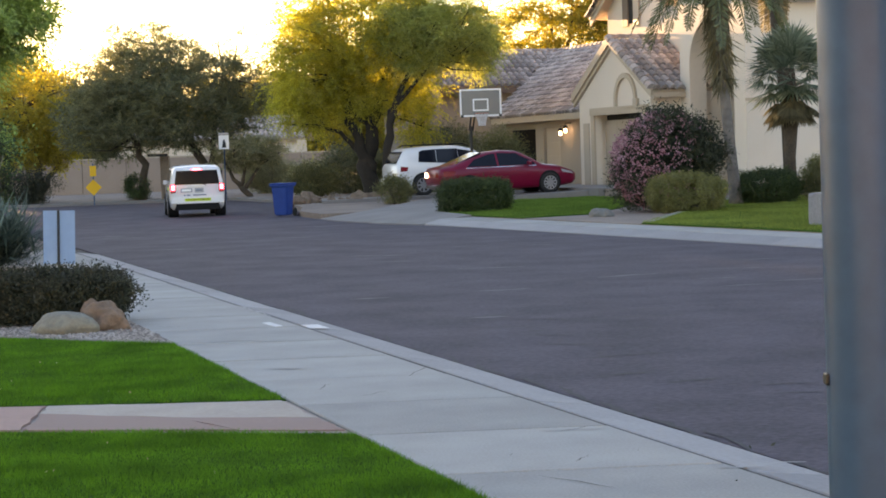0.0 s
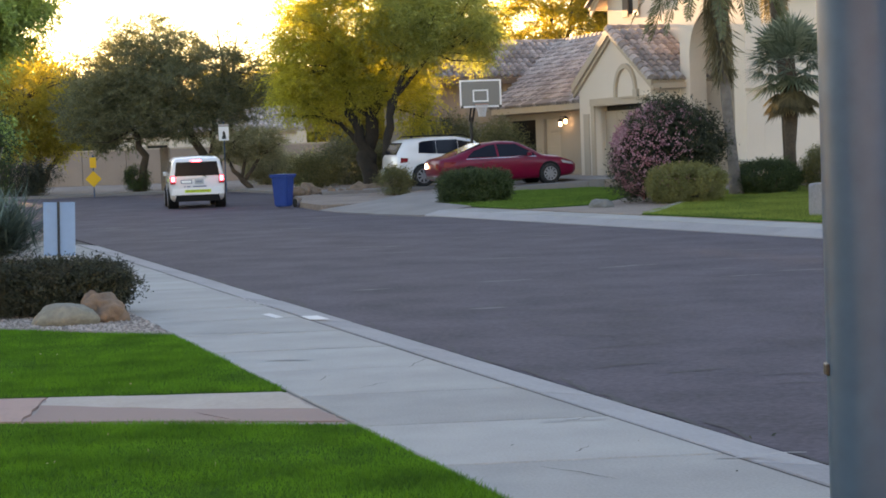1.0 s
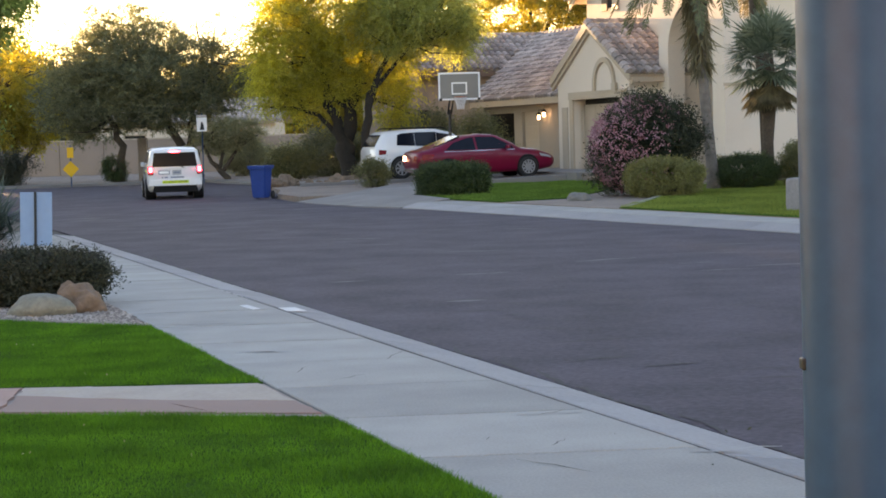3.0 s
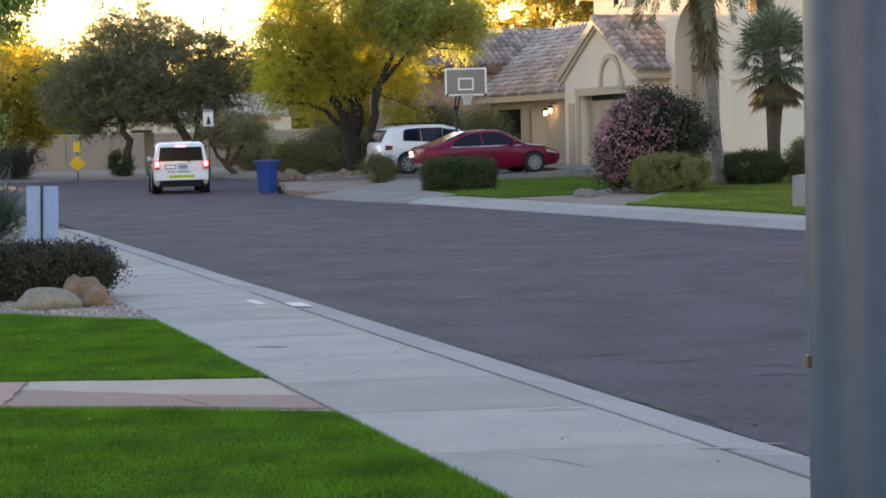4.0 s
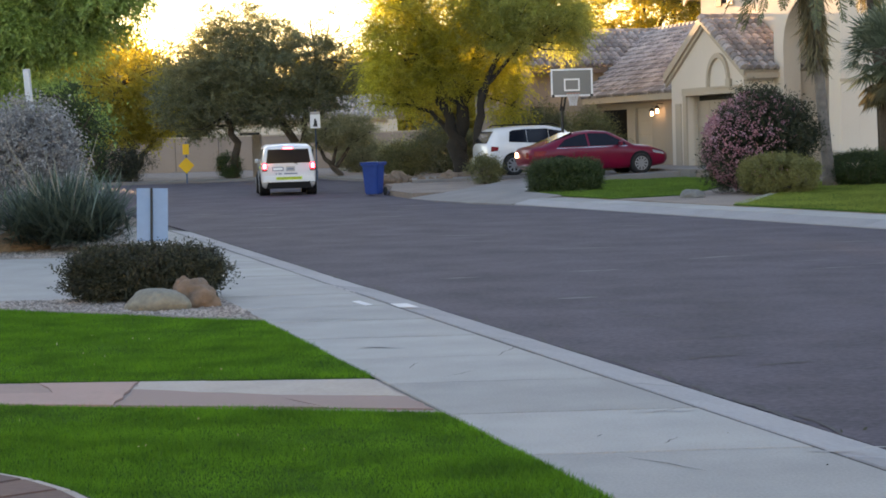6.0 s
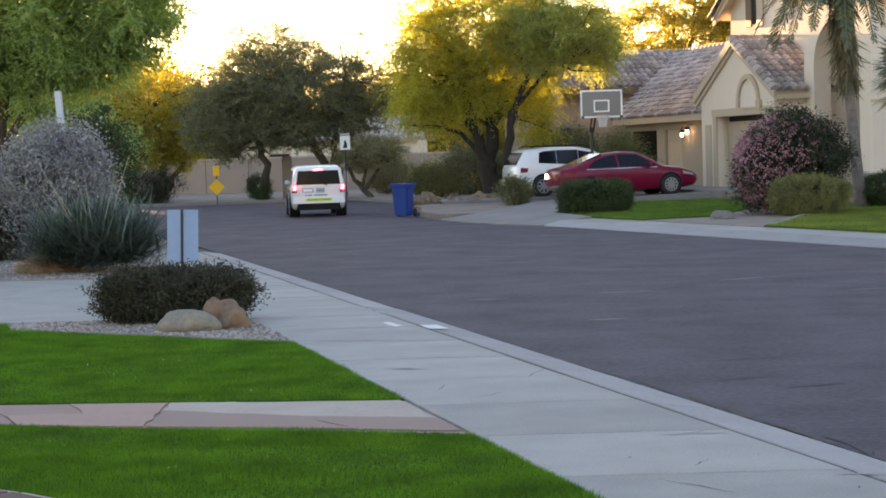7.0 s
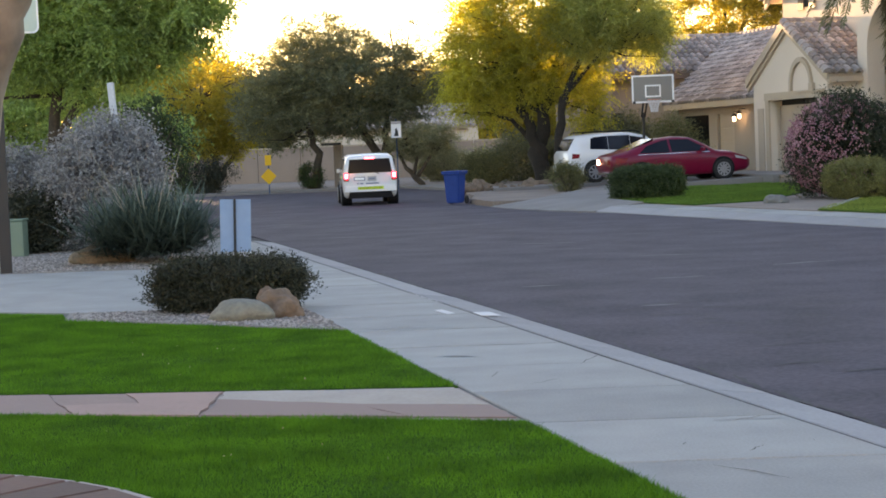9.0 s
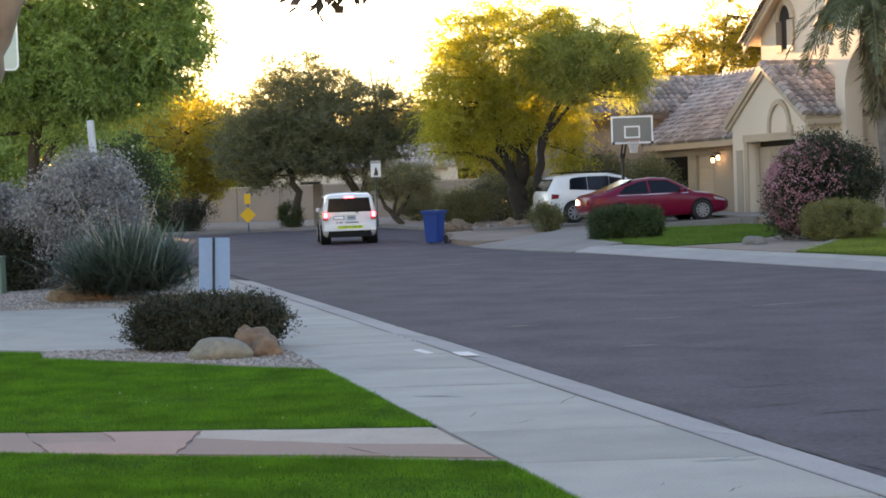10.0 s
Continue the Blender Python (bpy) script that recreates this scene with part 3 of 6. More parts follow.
# farther wing: a street-facing roof over the side doors meets a higher cross roof in a valley
WX, WN, WF, WH = 26.5, 58.86, 69.0, 2.78
PITCH = 0.577
# wing walls take the stucco copy whose colour already holds the shade
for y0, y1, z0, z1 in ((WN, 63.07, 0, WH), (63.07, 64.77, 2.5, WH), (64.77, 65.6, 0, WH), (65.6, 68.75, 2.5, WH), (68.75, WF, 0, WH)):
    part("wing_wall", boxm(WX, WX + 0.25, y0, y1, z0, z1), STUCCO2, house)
sd_ = part("side_door", boxm(WX + 0.12, WX + 0.18, 63.07, 64.77, 0.1, 2.5), DOORP, house)
for k in range(4):
    part("door_panel", boxm(WX + 0.10, WX + 0.118, 63.2, 64.64, 0.45 + k * 0.52, 0.9 + k * 0.52, 0.006), DOORP, sd_)
# blackened box paints the deep shade inside the wing opening
part("wing_interior", boxm(WX + 2.2, WX + 2.3, 64.9, 68.9, 0, 2.7), DARKIN, house)
part("wing_interior", boxm(WX + 0.252, WX + 2.2, 64.9, 65.0, 0, 2.7), DARKIN, house)
part("wing_interior", boxm(WX + 0.252, WX + 2.2, 68.7, 68.8, 0, 2.7), DARKIN, house)
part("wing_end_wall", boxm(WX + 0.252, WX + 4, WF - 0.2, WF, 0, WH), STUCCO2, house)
EX, EZ = 26.0, 2.97
wr = tiled_roof(house, (EX, WN - 0.4, EZ), (EX, 75.0, EZ), (5.2, 0, 5.2 * PITCH), "wing_roof", 290,
                poly=[(EX, WN - 0.4, EZ), (EX, WF + 0.1, EZ), (EX + 5.2, WF + 5.6, EZ + 5.2 * PITCH), (EX + 5.2, WN - 0.4, EZ + 5.2 * PITCH)],
                keep=lambda p: p.y < WF + 0.1 + (p.x - EX) * 1.06)
ridge_caps(wr, (EX + 5.2, WN, EZ + 5.2 * PITCH + 0.08), (EX + 5.2, 74.6, EZ + 5.2 * PITCH + 0.08), 36)
part("eave_board", boxm(EX - 0.05, EX - 0.005, WN + 0.4, WF + 0.1, EZ - 0.2, EZ + 0.02), TRIM, house)
part("soffit", boxm(EX, WX, WN, WF, EZ - 0.2, EZ - 0.15), TRIM, house)
CS, CZ = 71.5, 4.42
cr = tiled_roof(house, (22.6, CS, CZ), (32, CS, CZ), (0, 2.8, 2.8 * 0.56), "cross_roof", 150,
                poly=[(22.6, CS, CZ), (28.4, CS, CZ), (31.2, CS + 2.8, CZ + 2.8 * 0.56), (22.6, CS + 2.8, CZ + 2.8 * 0.56)],
                keep=lambda p: p.x < 28.4 + (p.y - CS))
tiled_roof(house, (22.6, CS + 5.6, CZ), (32, CS + 5.6, CZ), (0, -2.8, 2.8 * 0.56), "cross_roof", 0)
ridge_caps(cr, (22.6, CS + 2.8, CZ + 2.8 * 0.56 + 0.08), (31.4, CS + 2.8, CZ + 2.8 * 0.56 + 0.08), 24)
part("eave_board", boxm(22.6, 28.3, CS - 0.06, CS - 0.01, CZ - 0.26, CZ - 0.01), FASCIA, house)
# wall and column painted in the shade they stand in
part("back_wall", boxm(23.3, 34, CS + 0.5, CS + 0.75, 0, CZ + 0.1), STUCCO3, house)
part("back_wall", boxm(23.3, 23.55, CS + 0.752, CS + 4, 0, CZ), STUCCO3, house)
for x0, x1, z0, z1 in ((23.65, 23.95, 1.5, 3.1), (24.75, 25.15, 0.4, 2.75)):
    w = part("window", boxm(x0, x1, CS + 0.42, CS + 0.498, z0, z1), DARKIN, house)
    part("window_frame", boxm(x0 - 0.06, x1 + 0.06, CS + 0.45, CS + 0.496, z0 - 0.06, z1 + 0.06), FASCIA, w)
part("column", boxm(24.1, 24.5, CS - 0.2, CS + 0.2, 0, CZ - 0.05), STUCCO3, house)


# ---- trees and shrubs ----
def clumped(rng, ells, clumps, per, spread, hollow=0.55):
    """Points in clumps spread through a set of ellipsoids (x, y, z, rx, ry, rz, weight)."""
    e = np.array(ells, float)
    w = e[:, 3] * e[:, 5] * e[:, 6]
    pick = rng.choice(len(e), clumps, p=w / w.sum())
    u = rng.normal(size=(clumps, 3))
    u /= np.linalg.norm(u, axis=1)[:, None]
    u *= (hollow + (1.12 - hollow) * rng.random(clumps) ** 0.8)[:, None]
    u *= 1 + 0.18 * np.sin(u[:, :1] * 9 + pick[:, None]) * np.cos(u[:, 2:] * 7)
    c = e[pick, :3] + u * e[pick, 3:6]
    s = spread * rng.uniform(0.35, 1.25, clumps)
    p = np.repeat(c, per, 0) + rng.normal(size=(clumps * per, 3)) * np.repeat(s, per)[:, None] * np.array((1, 1, 0.75))
    return c, p


def strands(rng, c, per, length, droop):
    """Leaves strung along drooping twigs that leave the clump centres c: places and directions."""
    k = 14
    m = max(1, per // k)
    o = np.repeat(c, m, 0)
    d = rng.normal(size=o.shape) * np.array((1, 1, 0.6)) + np.array((0, 0, 0.25))
    d /= np.linalg.norm(d, axis=1)[:, None]
    ll = length * rng.uniform(0.5, 1.25, (len(o), 1))
    t = np.linspace(0.05, 1.0, k)[None, :, None]
    g = np.array((0, 0, -droop))
    p = o[:, None] + d[:, None] * ll[:, None] * t + g * ll[:, None] * t * t
    v = d[:, None] + 2 * g * t
    v /= np.linalg.norm(v, axis=2)[:, :, None]
    return p.reshape(-1, 3) + rng.normal(size=(p.size // 3, 3)) * 0.025, v.reshape(-1, 3)


def tree(name, at, ells, limbs, seed, material, label, clumps=260, per=110, spread=0.32, leaf=(0.16, 0.06), bark=None, category="tree", hollow=0.5, droop=0.3, twigs=60, group="", jit=0.35, sides=9, strand=0.0):
    """limbs: lists of (x, y, z, radius) from the ground up; all in metres from the foot."""
    rng = np.random.default_rng(seed)
    top = thing(name, pose(*at), label, category, group)
    bm = bmesh.new()
    ends = []
    for limb in limbs:
        pts = []
        for (x0, y0, z0, q0), (x1, y1, z1, q1) in zip(limb, limb[1:]):
            for k in range(4):
                f = k / 4
                j = 0.0 if not pts else jit * q0
                pts.append((x0 + (x1 - x0) * f + rng.normal() * j, y0 + (y1 - y0) * f + rng.normal() * j, z0 + (z1 - z0) * f, q0 + (q1 - q0) * f))
        pts.append(limb[-1])
        tube(bm, [p[:3] for p in pts], [p[3] for p in pts], sides)
        ends += [np.array(p[:3]) for p in pts[len(pts) // 2:]]
    c, p = clumped(rng, ells, clumps, per, spread, hollow)
    if ends:
        E = np.array(ends)
        for i in rng.choice(len(c), min(twigs, len(c)), replace=False):
            q = E[np.argmin(((E - c[i]) ** 2).sum(1) + rng.random(len(E)) * 1.5)]
            m1 = (q + c[i]) / 2 + rng.normal(size=3) * 0.15
            tube(bm, [tuple(q), tuple(m1), tuple(c[i])], [0.05, 0.032, 0.012], 5)
        part("trunk", bm, bark or BARK, top, smooth=True)
    dirs = None
    if strand:
        p, dirs = strands(rng, c, per, strand, droop)
        droop = 0.0
    p[:, 2] = np.maximum(p[:, 2], 0.05)
    child("crown", leaves_mesh("crown", p, leaf[0], leaf[1], rng, material, droop, dirs), top)
    return top


tree("mesquite_tree", (-11.9, 80, 0.03),
     [(-0.3, 0, 4.7, 4.2, 3.2, 2.1, 1.2), (-1.1, 0, 5.9, 2.4, 2.4, 1.8, 1), (2.7, 0, 6.0, 1.5, 1.6, 1.9, 0.12), (-3.4, 1, 3.7, 2.0, 2, 1.9, 1.1), (3.0, 0, 4.6, 1.5, 2, 1.4, 0.9), (-0.4, -0.4, 3.3, 3.6, 2.4, 1.0, 1.1)],
     [[(1.9, 0, -0.1, 0.26), (1.2, 0, 1.4, 0.2), (0.2, 0, 3.2, 0.14), (-0.5, 0, 5.5, 0.06)], [(1.95, 0, 0.1, 0.2), (1.5, 0.2, 1.6, 0.17), (1.7, 0, 3.2, 0.12), (2.6, 0, 5.2, 0.05), (2.9, 0, 7.4, 0.02)], [(1.7, 0, 3.0, 0.08), (2.2, 0, 5.4, 0.05), (1.9, 0, 7.9, 0.015)], [(-1.8, 0.5, -0.1, 0.2), (-1.6, 0.5, 1.6, 0.17), (-2.2, 0.4, 3.2, 0.12), (-3.2, 0.5, 4.6, 0.05)]],
     1, L_OLIVE, "large dark olive-green mesquite tree with several leaning trunks", 2300, 84, 0.44, (0.12, 0.04), strand=0.55, droop=0.12)
tree("golden_tree", (-19.6, 86, 0.03), [(-0.3, 0, 4.3, 2.7, 2.3, 1.9, 1), (-0.6, -0.5, 2.3, 2.5, 1.6, 0.9, 0.9), (1.0, 0, 3.2, 1.7, 1.6, 1.5, 1), (-1.7, 0, 3.0, 1.6, 1.6, 1.4, 1)],
     [[(0.1, 0, -0.1, 0.22), (0, 0, 1.5, 0.18), (-0.3, 0, 3.2, 0.1), (-0.5, 0, 4.5, 0.05)], [(0.15, 0, 0.4, 0.14), (1, 0, 1.8, 0.1), (1.5, 0, 3, 0.05)]], 2, L_GOLD, "golden yellow tree lit from behind by the low sun", 800, 84, 0.42, (0.14, 0.05), strand=0.55, droop=0.15)
tree("palo_verde_tree", (-2.8, 68, 0.1),
     [(0, 0, 6.6, 3.1, 2.6, 2.0, 1), (-2.1, 0, 5.2, 1.6, 2, 1.9, 1), (0.5, -0.3, 4.5, 2.0, 1.6, 1.0, 0.8), (1.7, 0.8, 3.3, 0.9, 1, 1.4, 0.7), (-2.5, 0.2, 3.7, 1.1, 1.2, 1.2, 0.7), (-0.9, 0.6, 4.0, 1.0, 1.0, 0.8, 0.5), (0.3, -0.7, 3.7, 1.7, 0.9, 0.6, 0.75)],
     [[(0, 0, -0.1, 0.36), (0.02, 0, 1.6, 0.30), (0.3, 0, 3.2, 0.2), (0.9, 0, 5.4, 0.07)], [(0, 0, 0.9, 0.24), (-0.42, 0, 2.2, 0.2), (-0.75, 0, 3.6, 0.13), (-1.2, 0, 5.6, 0.05)], [(-0.4, 0.2, 1.7, 0.11), (-1.1, 0.3, 2.5, 0.08), (-1.8, 0.4, 2.75, 0.05)], [(0.1, 0, 2.2, 0.14), (-0.2, 0.1, 4.6, 0.1), (-0.1, 0.1, 7.2, 0.04)], [(0.2, -0.1, 2.6, 0.09), (-0.5, -0.2, 3.1, 0.07), (-0.7, -0.1, 4.0, 0.04)]],
     3, L_PALO, "large yellow-green palo verde tree with dark forked trunk", 1000, 140, 0.42, (0.13, 0.036), strand=0.75, droop=0.5, bark=DARKBARK)
# added second crown: its green stands in for shade on the palo verde
tree("palo_shaded_crown", (-1.9, 66.6, 0.1), [(0.5, 0, 6.2, 1.5, 1.3, 1.0, 0.9), (2.2, 0, 6.2, 1.7, 1.5, 1.1, 1), (3.3, 0, 5.4, 0.8, 1.0, 0.9, 0.7), (1.2, 0, 5.0, 1.2, 1.0, 0.5, 0.6)],
     [[(-0.3, 0, -0.1, 0.2), (-0.25, 0, 1.8, 0.16), (0.2, 0, 3.6, 0.12), (1.2, 0, 5.4, 0.05)], [(-0.2, 0, 1.6, 0.12), (0.0, 0, 3.2, 0.1), (1.6, 0, 5.0, 0.04)]],
     31, L_PALO_SHADE, "feathery green crown standing in for shaded side of palo verde", 560, 154, 0.36, (0.12, 0.034), strand=0.65, droop=0.55, bark=DARKBARK)
tree("olive_tree", (-4.3, 88, 0.03), [(0, 0, 4.6, 2.2, 2, 2.3, 1), (1.6, 0, 3.0, 1.6, 1.6, 1.8, 1)],
     [[(0.2, 0, -0.1, 0.2), (0.1, 0, 2, 0.15), (-0.2, 0, 4.5, 0.05)]], 4, L_GOLD, "hazy yellow-olive tree behind the verge", 420, 70, 0.5, (0.2, 0.08))
tree("back_tree", (6.0, 102, 0.03), [(0, 0, 8.2, 4.6, 2, 2.1, 1), (-4, 0, 10.2, 1.0, 1, 1.8, 0.25), (1.8, 0, 10.6, 1.3, 1, 1.8, 0.3), (4, 0, 9.2, 2, 1.5, 1.5, 1)],
     [[(0, 0, -0.1, 0.35), (0, 0, 5, 0.25), (0.5, 0, 9, 0.08)], [(0, 0, 4, 0.2), (-2.5, 0, 8, 0.1), (-3.8, 0, 11, 0.03)], [(0, 0, 4.5, 0.2), (1.5, 0, 8, 0.1), (1.9, 0, 11.6, 0.03)]], 5, L_GOLD, "tall golden tree standing behind the tiled roofs", 900, 70, 0.5, (0.17, 0.055), strand=0.8, droop=0.1)
tree("ash_tree", (-12.0, 37, 0.0), [(0.6, 0, 5.0, 2.6, 2.2, 1.9, 1), (2.6, -0.4, 5.4, 1.5, 1.5, 1.5, 0.9), (-1.6, 0, 5.0, 2, 2, 1.9, 1), (0.9, -0.6, 4.1, 1.9, 1.2, 0.6, 0.8), (2.5, -0.3, 4.25, 1.0, 0.9, 0.75, 0.8), (3.4, -0.3, 4.9, 0.7, 0.8, 1.2, 0.5)],
     [[(0, 0, -0.1, 0.17), (0.05, 0, 1.8, 0.14), (0.3, 0, 3.6, 0.1), (0.8, 0, 5.4, 0.04)], [(0.1, 0, 2.0, 0.1), (1.2, -0.1, 3.9, 0.07), (2.4, -0.3, 5.4, 0.03)]], 6, L_GREEN, "leafy green tree with drooping feathery branches", 800, 308, 0.27, (0.10, 0.036), droop=0.55, hollow=0.3, twigs=20, strand=0.5)
tree("yellow_green_thicket", (-19.0, 60, 0.0), [(0, 0, 2.5, 4.0, 1.8, 2.3, 1), (-3, 0, 3.2, 2.5, 1.6, 2.2, 1)], [[(0.5, 0, -0.1, 0.1), (1.0, 0, 1.5, 0.07), (1.8, 0, 3.4, 0.03)], [(-1, 0, -0.1, 0.12), (-1.6, 0, 1.8, 0.08), (-2.6, 0, 3.8, 0.03)]], 7, L_GREEN, "yellow-green thicket behind the gravel yard", 600, 90, 0.4, (0.18, 0.07), category="shrub")
tree("dark_green_shrub", (-14.3, 54, 0.0), [(0, 0, 1.7, 1.25, 1.0, 1.6, 1)], [[(0, 0, -0.1, 0.1), (0.1, 0, 1.5, 0.06), (0.2, 0, 3.0, 0.03)]], 8, L_HEDGE, "tall dark green shrub in the gravel yard", 110, 100, 0.26, (0.12, 0.05), category="shrub")


def bush(name, at, size, seed, material, label, clumps=120, per=110, spread=0.12, leaf=(0.07, 0.03), square=0.0, category="shrub", droop=-0.1, hollow=0.7, group=""):
    """A rounded or clipped bush: short stems and a dense leafy shell."""
    rng = np.random.default_rng(seed)
    top = thing(name, pose(*at), label, category, group)
    for k in range(7):
        a = rng.random() * math.tau
        x, y = math.cos(a) * size[0] * 0.55, math.sin(a) * size[1] * 0.55
        bm = bmesh.new()
        tube(bm, [(x * 0.25, y * 0.25, -0.05), (x * 0.6, y * 0.6, size[2] * 0.5), (x, y, size[2] * 1.3)], [0.035, 0.025, 0.01], 6)
        part("stem", bm, BARK, top)
    u = rng.normal(size=(clumps, 3))
    if square:
        u = u / (np.abs(u) ** square).sum(1)[:, None] ** (1 / square)
    else:
        u /= np.linalg.norm(u, axis=1)[:, None]
    u *= (hollow + (1 - hollow) * rng.random(clumps))[:, None]
    if not square:
        lobes = rng.normal(size=(9, 3))
        lobes /= np.linalg.norm(lobes, axis=1)[:, None]
        u *= (0.80 + 0.34 * np.clip((u @ lobes.T).max(1) * 2.4 - 1.3, -0.4, 1))[:, None]
    c = u * np.array(size) + np.array((0, 0, size[2] * 0.98))
    p = np.repeat(c, per, 0) + rng.normal(size=(clumps * per, 3)) * spread
    p[:, 2] = np.abs(p[:, 2]) + 0.02
    child("foliage", leaves_mesh("foliage", p, leaf[0], leaf[1], rng, material, droop), top)
    return top


bush("clipped_hedge", (0.80, 47.6, 0.08), (0.98, 0.5, 0.42), 11, L_HEDGE, "low clipped dark green box hedge beside the driveway", 500, 90, 0.06, (0.05, 0.025), square=5)
fl = bush("oleander_bush", (5.48, 43.6, 0.08), (1.30, 1.15, 1.2), 12, L_OLEANDER, "large rounded oleander bush covered in pink flowers", 450, 110, 0.12, (0.10, 0.03))
bush("low_bush", (5.75, 42.2, 0.08), (0.93, 0.7, 0.45), 13, L_MOUND, "low mounded olive-green bush on the gravel", 420, 90, 0.05, (0.05, 0.02), square=2.6, hollow=0.85)
bush("low_bush", (8.4, 46.2, 0.08), (0.88, 0.7, 0.43), 14, L_HEDGE, "low mounded dark green bush before the house", 320, 90, 0.06, (0.06, 0.02), square=3)
bush("low_bush", (9.8, 46.0, 0.08), (0.5, 0.5, 0.58), 15, L_BUSH, "small rounded green bush beside the lawn", 220, 90, 0.07, (0.06, 0.02))
bush("desert_shrub", (-1.55, 57.5, 0.08), (0.55, 0.5, 0.48), 16, L_BUSH, "scruffy olive desert shrub on bare earth", 80, 90, 0.10, (0.08, 0.02))
dh = bush("dark_hedge", (-4.27, 19.12, 0.0), (0.78, 0.46, 0.262), 17, L_DARK, "low dark green hedge with loose twiggy edge", 620, 100, 0.055, (0.038, 0.017), square=4)
rng = np.random.default_rng(170)
c = np.stack([rng.uniform(-0.76, 0.76, 150), rng.uniform(-0.46, 0.3, 150), rng.uniform(0.38, 0.50, 150)], 1)
c = np.concatenate([c, np.stack([rng.normal(0.80, 0.05, 40), rng.uniform(-0.45, 0.3, 40), rng.uniform(0.2, 0.45, 40)], 1), np.stack([rng.normal(-0.77, 0.04, 20), rng.uniform(-0.45, 0.3, 20), rng.uniform(0.1, 0.5, 20)], 1)])
p, dv = strands(rng, c, 42, 0.10, 0.0)
child("outer_foliage", leaves_mesh("outer_foliage", p, 0.038, 0.017, rng, L_DARK, 0.0, dv), dh)
bush("silver_sage", (-9.72, 33.6, 0.0), (1.22, 1.15, 1.27), 18, L_SAGE, "big rounded silver-grey sage bush", 800, 80, 0.12, (0.07, 0.035))
bush("dark_shrub", (-10.95, 32.9, 0.0), (0.62, 0.6, 0.62), 19, L_DARK, "dark shaded shrub beside the sage bush", 200, 100, 0.10, (0.07, 0.03))
bush("silver_sage", (-12.0, 35.2, 0.0), (1.1, 0.9, 1.0), 22, L_SAGE, "smaller silver-grey sage bush behind another", 420, 80, 0.12, (0.07, 0.035))
tree("twisted_tree", (-8.85, 78.6, 0.03), [(0.3, 0, 1.95, 1.45, 1.2, 0.8, 1)],
     [[(0.3, 0, -0.1, 0.14), (-0.1, 0, 0.5, 0.12), (-0.5, 0, 0.9, 0.08), (-0.8, 0, 1.8, 0.04)], [(0.1, 0, 0.4, 0.1), (0.5, 0, 1.0, 0.08), (0.9, 0, 1.8, 0.04)], [(-0.1, 0, 0.5, 0.09), (0.1, 0, 1.2, 0.06), (0.1, 0, 2.0, 0.03)]], 20, L_PALEOLIVE, "small spreading tree with a dark twisted trunk", 230, 98, 0.22, (0.10, 0.035), twigs=20, strand=0.35, droop=0.05)
bush("hanging_shrub", (-13.9, 80.5, 0.03), (0.62, 0.5, 0.55), 21, L_HEDGE, "dark green rounded shrub on the verge", 80, 90, 0.10, (0.09, 0.03))

rock("boulder", pose(-3.88, 17.98, -0.01, 0, 0, -12), (0.35, 0.26, 0.165), 3, ROCKP, "smooth pale rounded boulder on gravel", 0.12)
rock("boulder", pose(-3.53, 18.22, -0.01, 0, 0, 20), (0.22, 0.2, 0.18), 5, ROCKR, "rough rusty brown boulder on gravel", 0.5)
rock("boulder", pose(-3.70, 18.42, -0.01, 0, 0, 70), (0.15, 0.15, 0.215), 14, ROCKR, "knobbly grey-brown boulder behind another", 0.22)
rock("boulder", pose(-8.50, 28.9, -0.01, 0, 0, 10), (0.50, 0.34, 0.27), 8, ROCKT, "flat orange-brown boulder beneath the yucca", 0.25)
rock("boulder", pose(3.65, 41.4, 0.07, 0, 0, 0), (0.28, 0.22, 0.15), 9, ROCKG, "small grey-green boulder beside the lawn", 0.15)


# ---- vehicles ----
PAINTW = mat("white_car_paint", (0.72, 0.73, 0.76), (0.68, 0.69, 0.72), 0.3, grain=3, bump=0, coat=0.8)
PAINTR = mat("dark_red_car_paint", (0.19, 0.0015, 0.026), (0.155, 0.001, 0.021), 0.3, 0.0, grain=3, bump=0, coat=0.12, spec=0.3)
GLASS = mat("tinted_glass", (0.008, 0.011, 0.020), (0.006, 0.009, 0.016), 0.08, grain=3, bump=0, spec=0.22)
RUBBER = mat("tyre_rubber", (0.02, 0.02, 0.021), (0.012, 0.012, 0.013), 0.85, grain=60, bump=0.2)
RIM = mat("alloy_rim", (0.32, 0.32, 0.34), (0.25, 0.25, 0.27), 0.35, 0.4, grain=20, bump=0)
PLASTIC = mat("black_plastic", (0.012, 0.012, 0.014), rough=0.7, bump=0.1, spec=0.2)
CHROME = mat("chrome", (0.75, 0.75, 0.76), (0.7, 0.7, 0.71), 0.12, 1.0, bump=0)
TAIL = glow("lit_tail_light", (1.0, 0.045, 0.07), 5.0)
TAILOFF = mat("red_lens", (0.24, 0.003, 0.012), (0.20, 0.003, 0.010), 0.25, bump=0, spec=0.3)
# emission paints a bright glint; the lamp itself is off
GLINT = glow("rear_lamp_glint", (1.0, 0.62, 0.42), 2.5)
LIME = mat("lime_sticker", (0.55, 0.70, 0.03), (0.50, 0.65, 0.03), 0.5, bump=0)
INK = mat("black_ink", (0.02, 0.02, 0.02), rough=0.6, bump=0)
BLUEINK = mat("grey_blue_ink", (0.18, 0.22, 0.30), rough=0.6, bump=0)
PLATE = mat("plate_grey", (0.40, 0.42, 0.45), rough=0.5, bump=0)


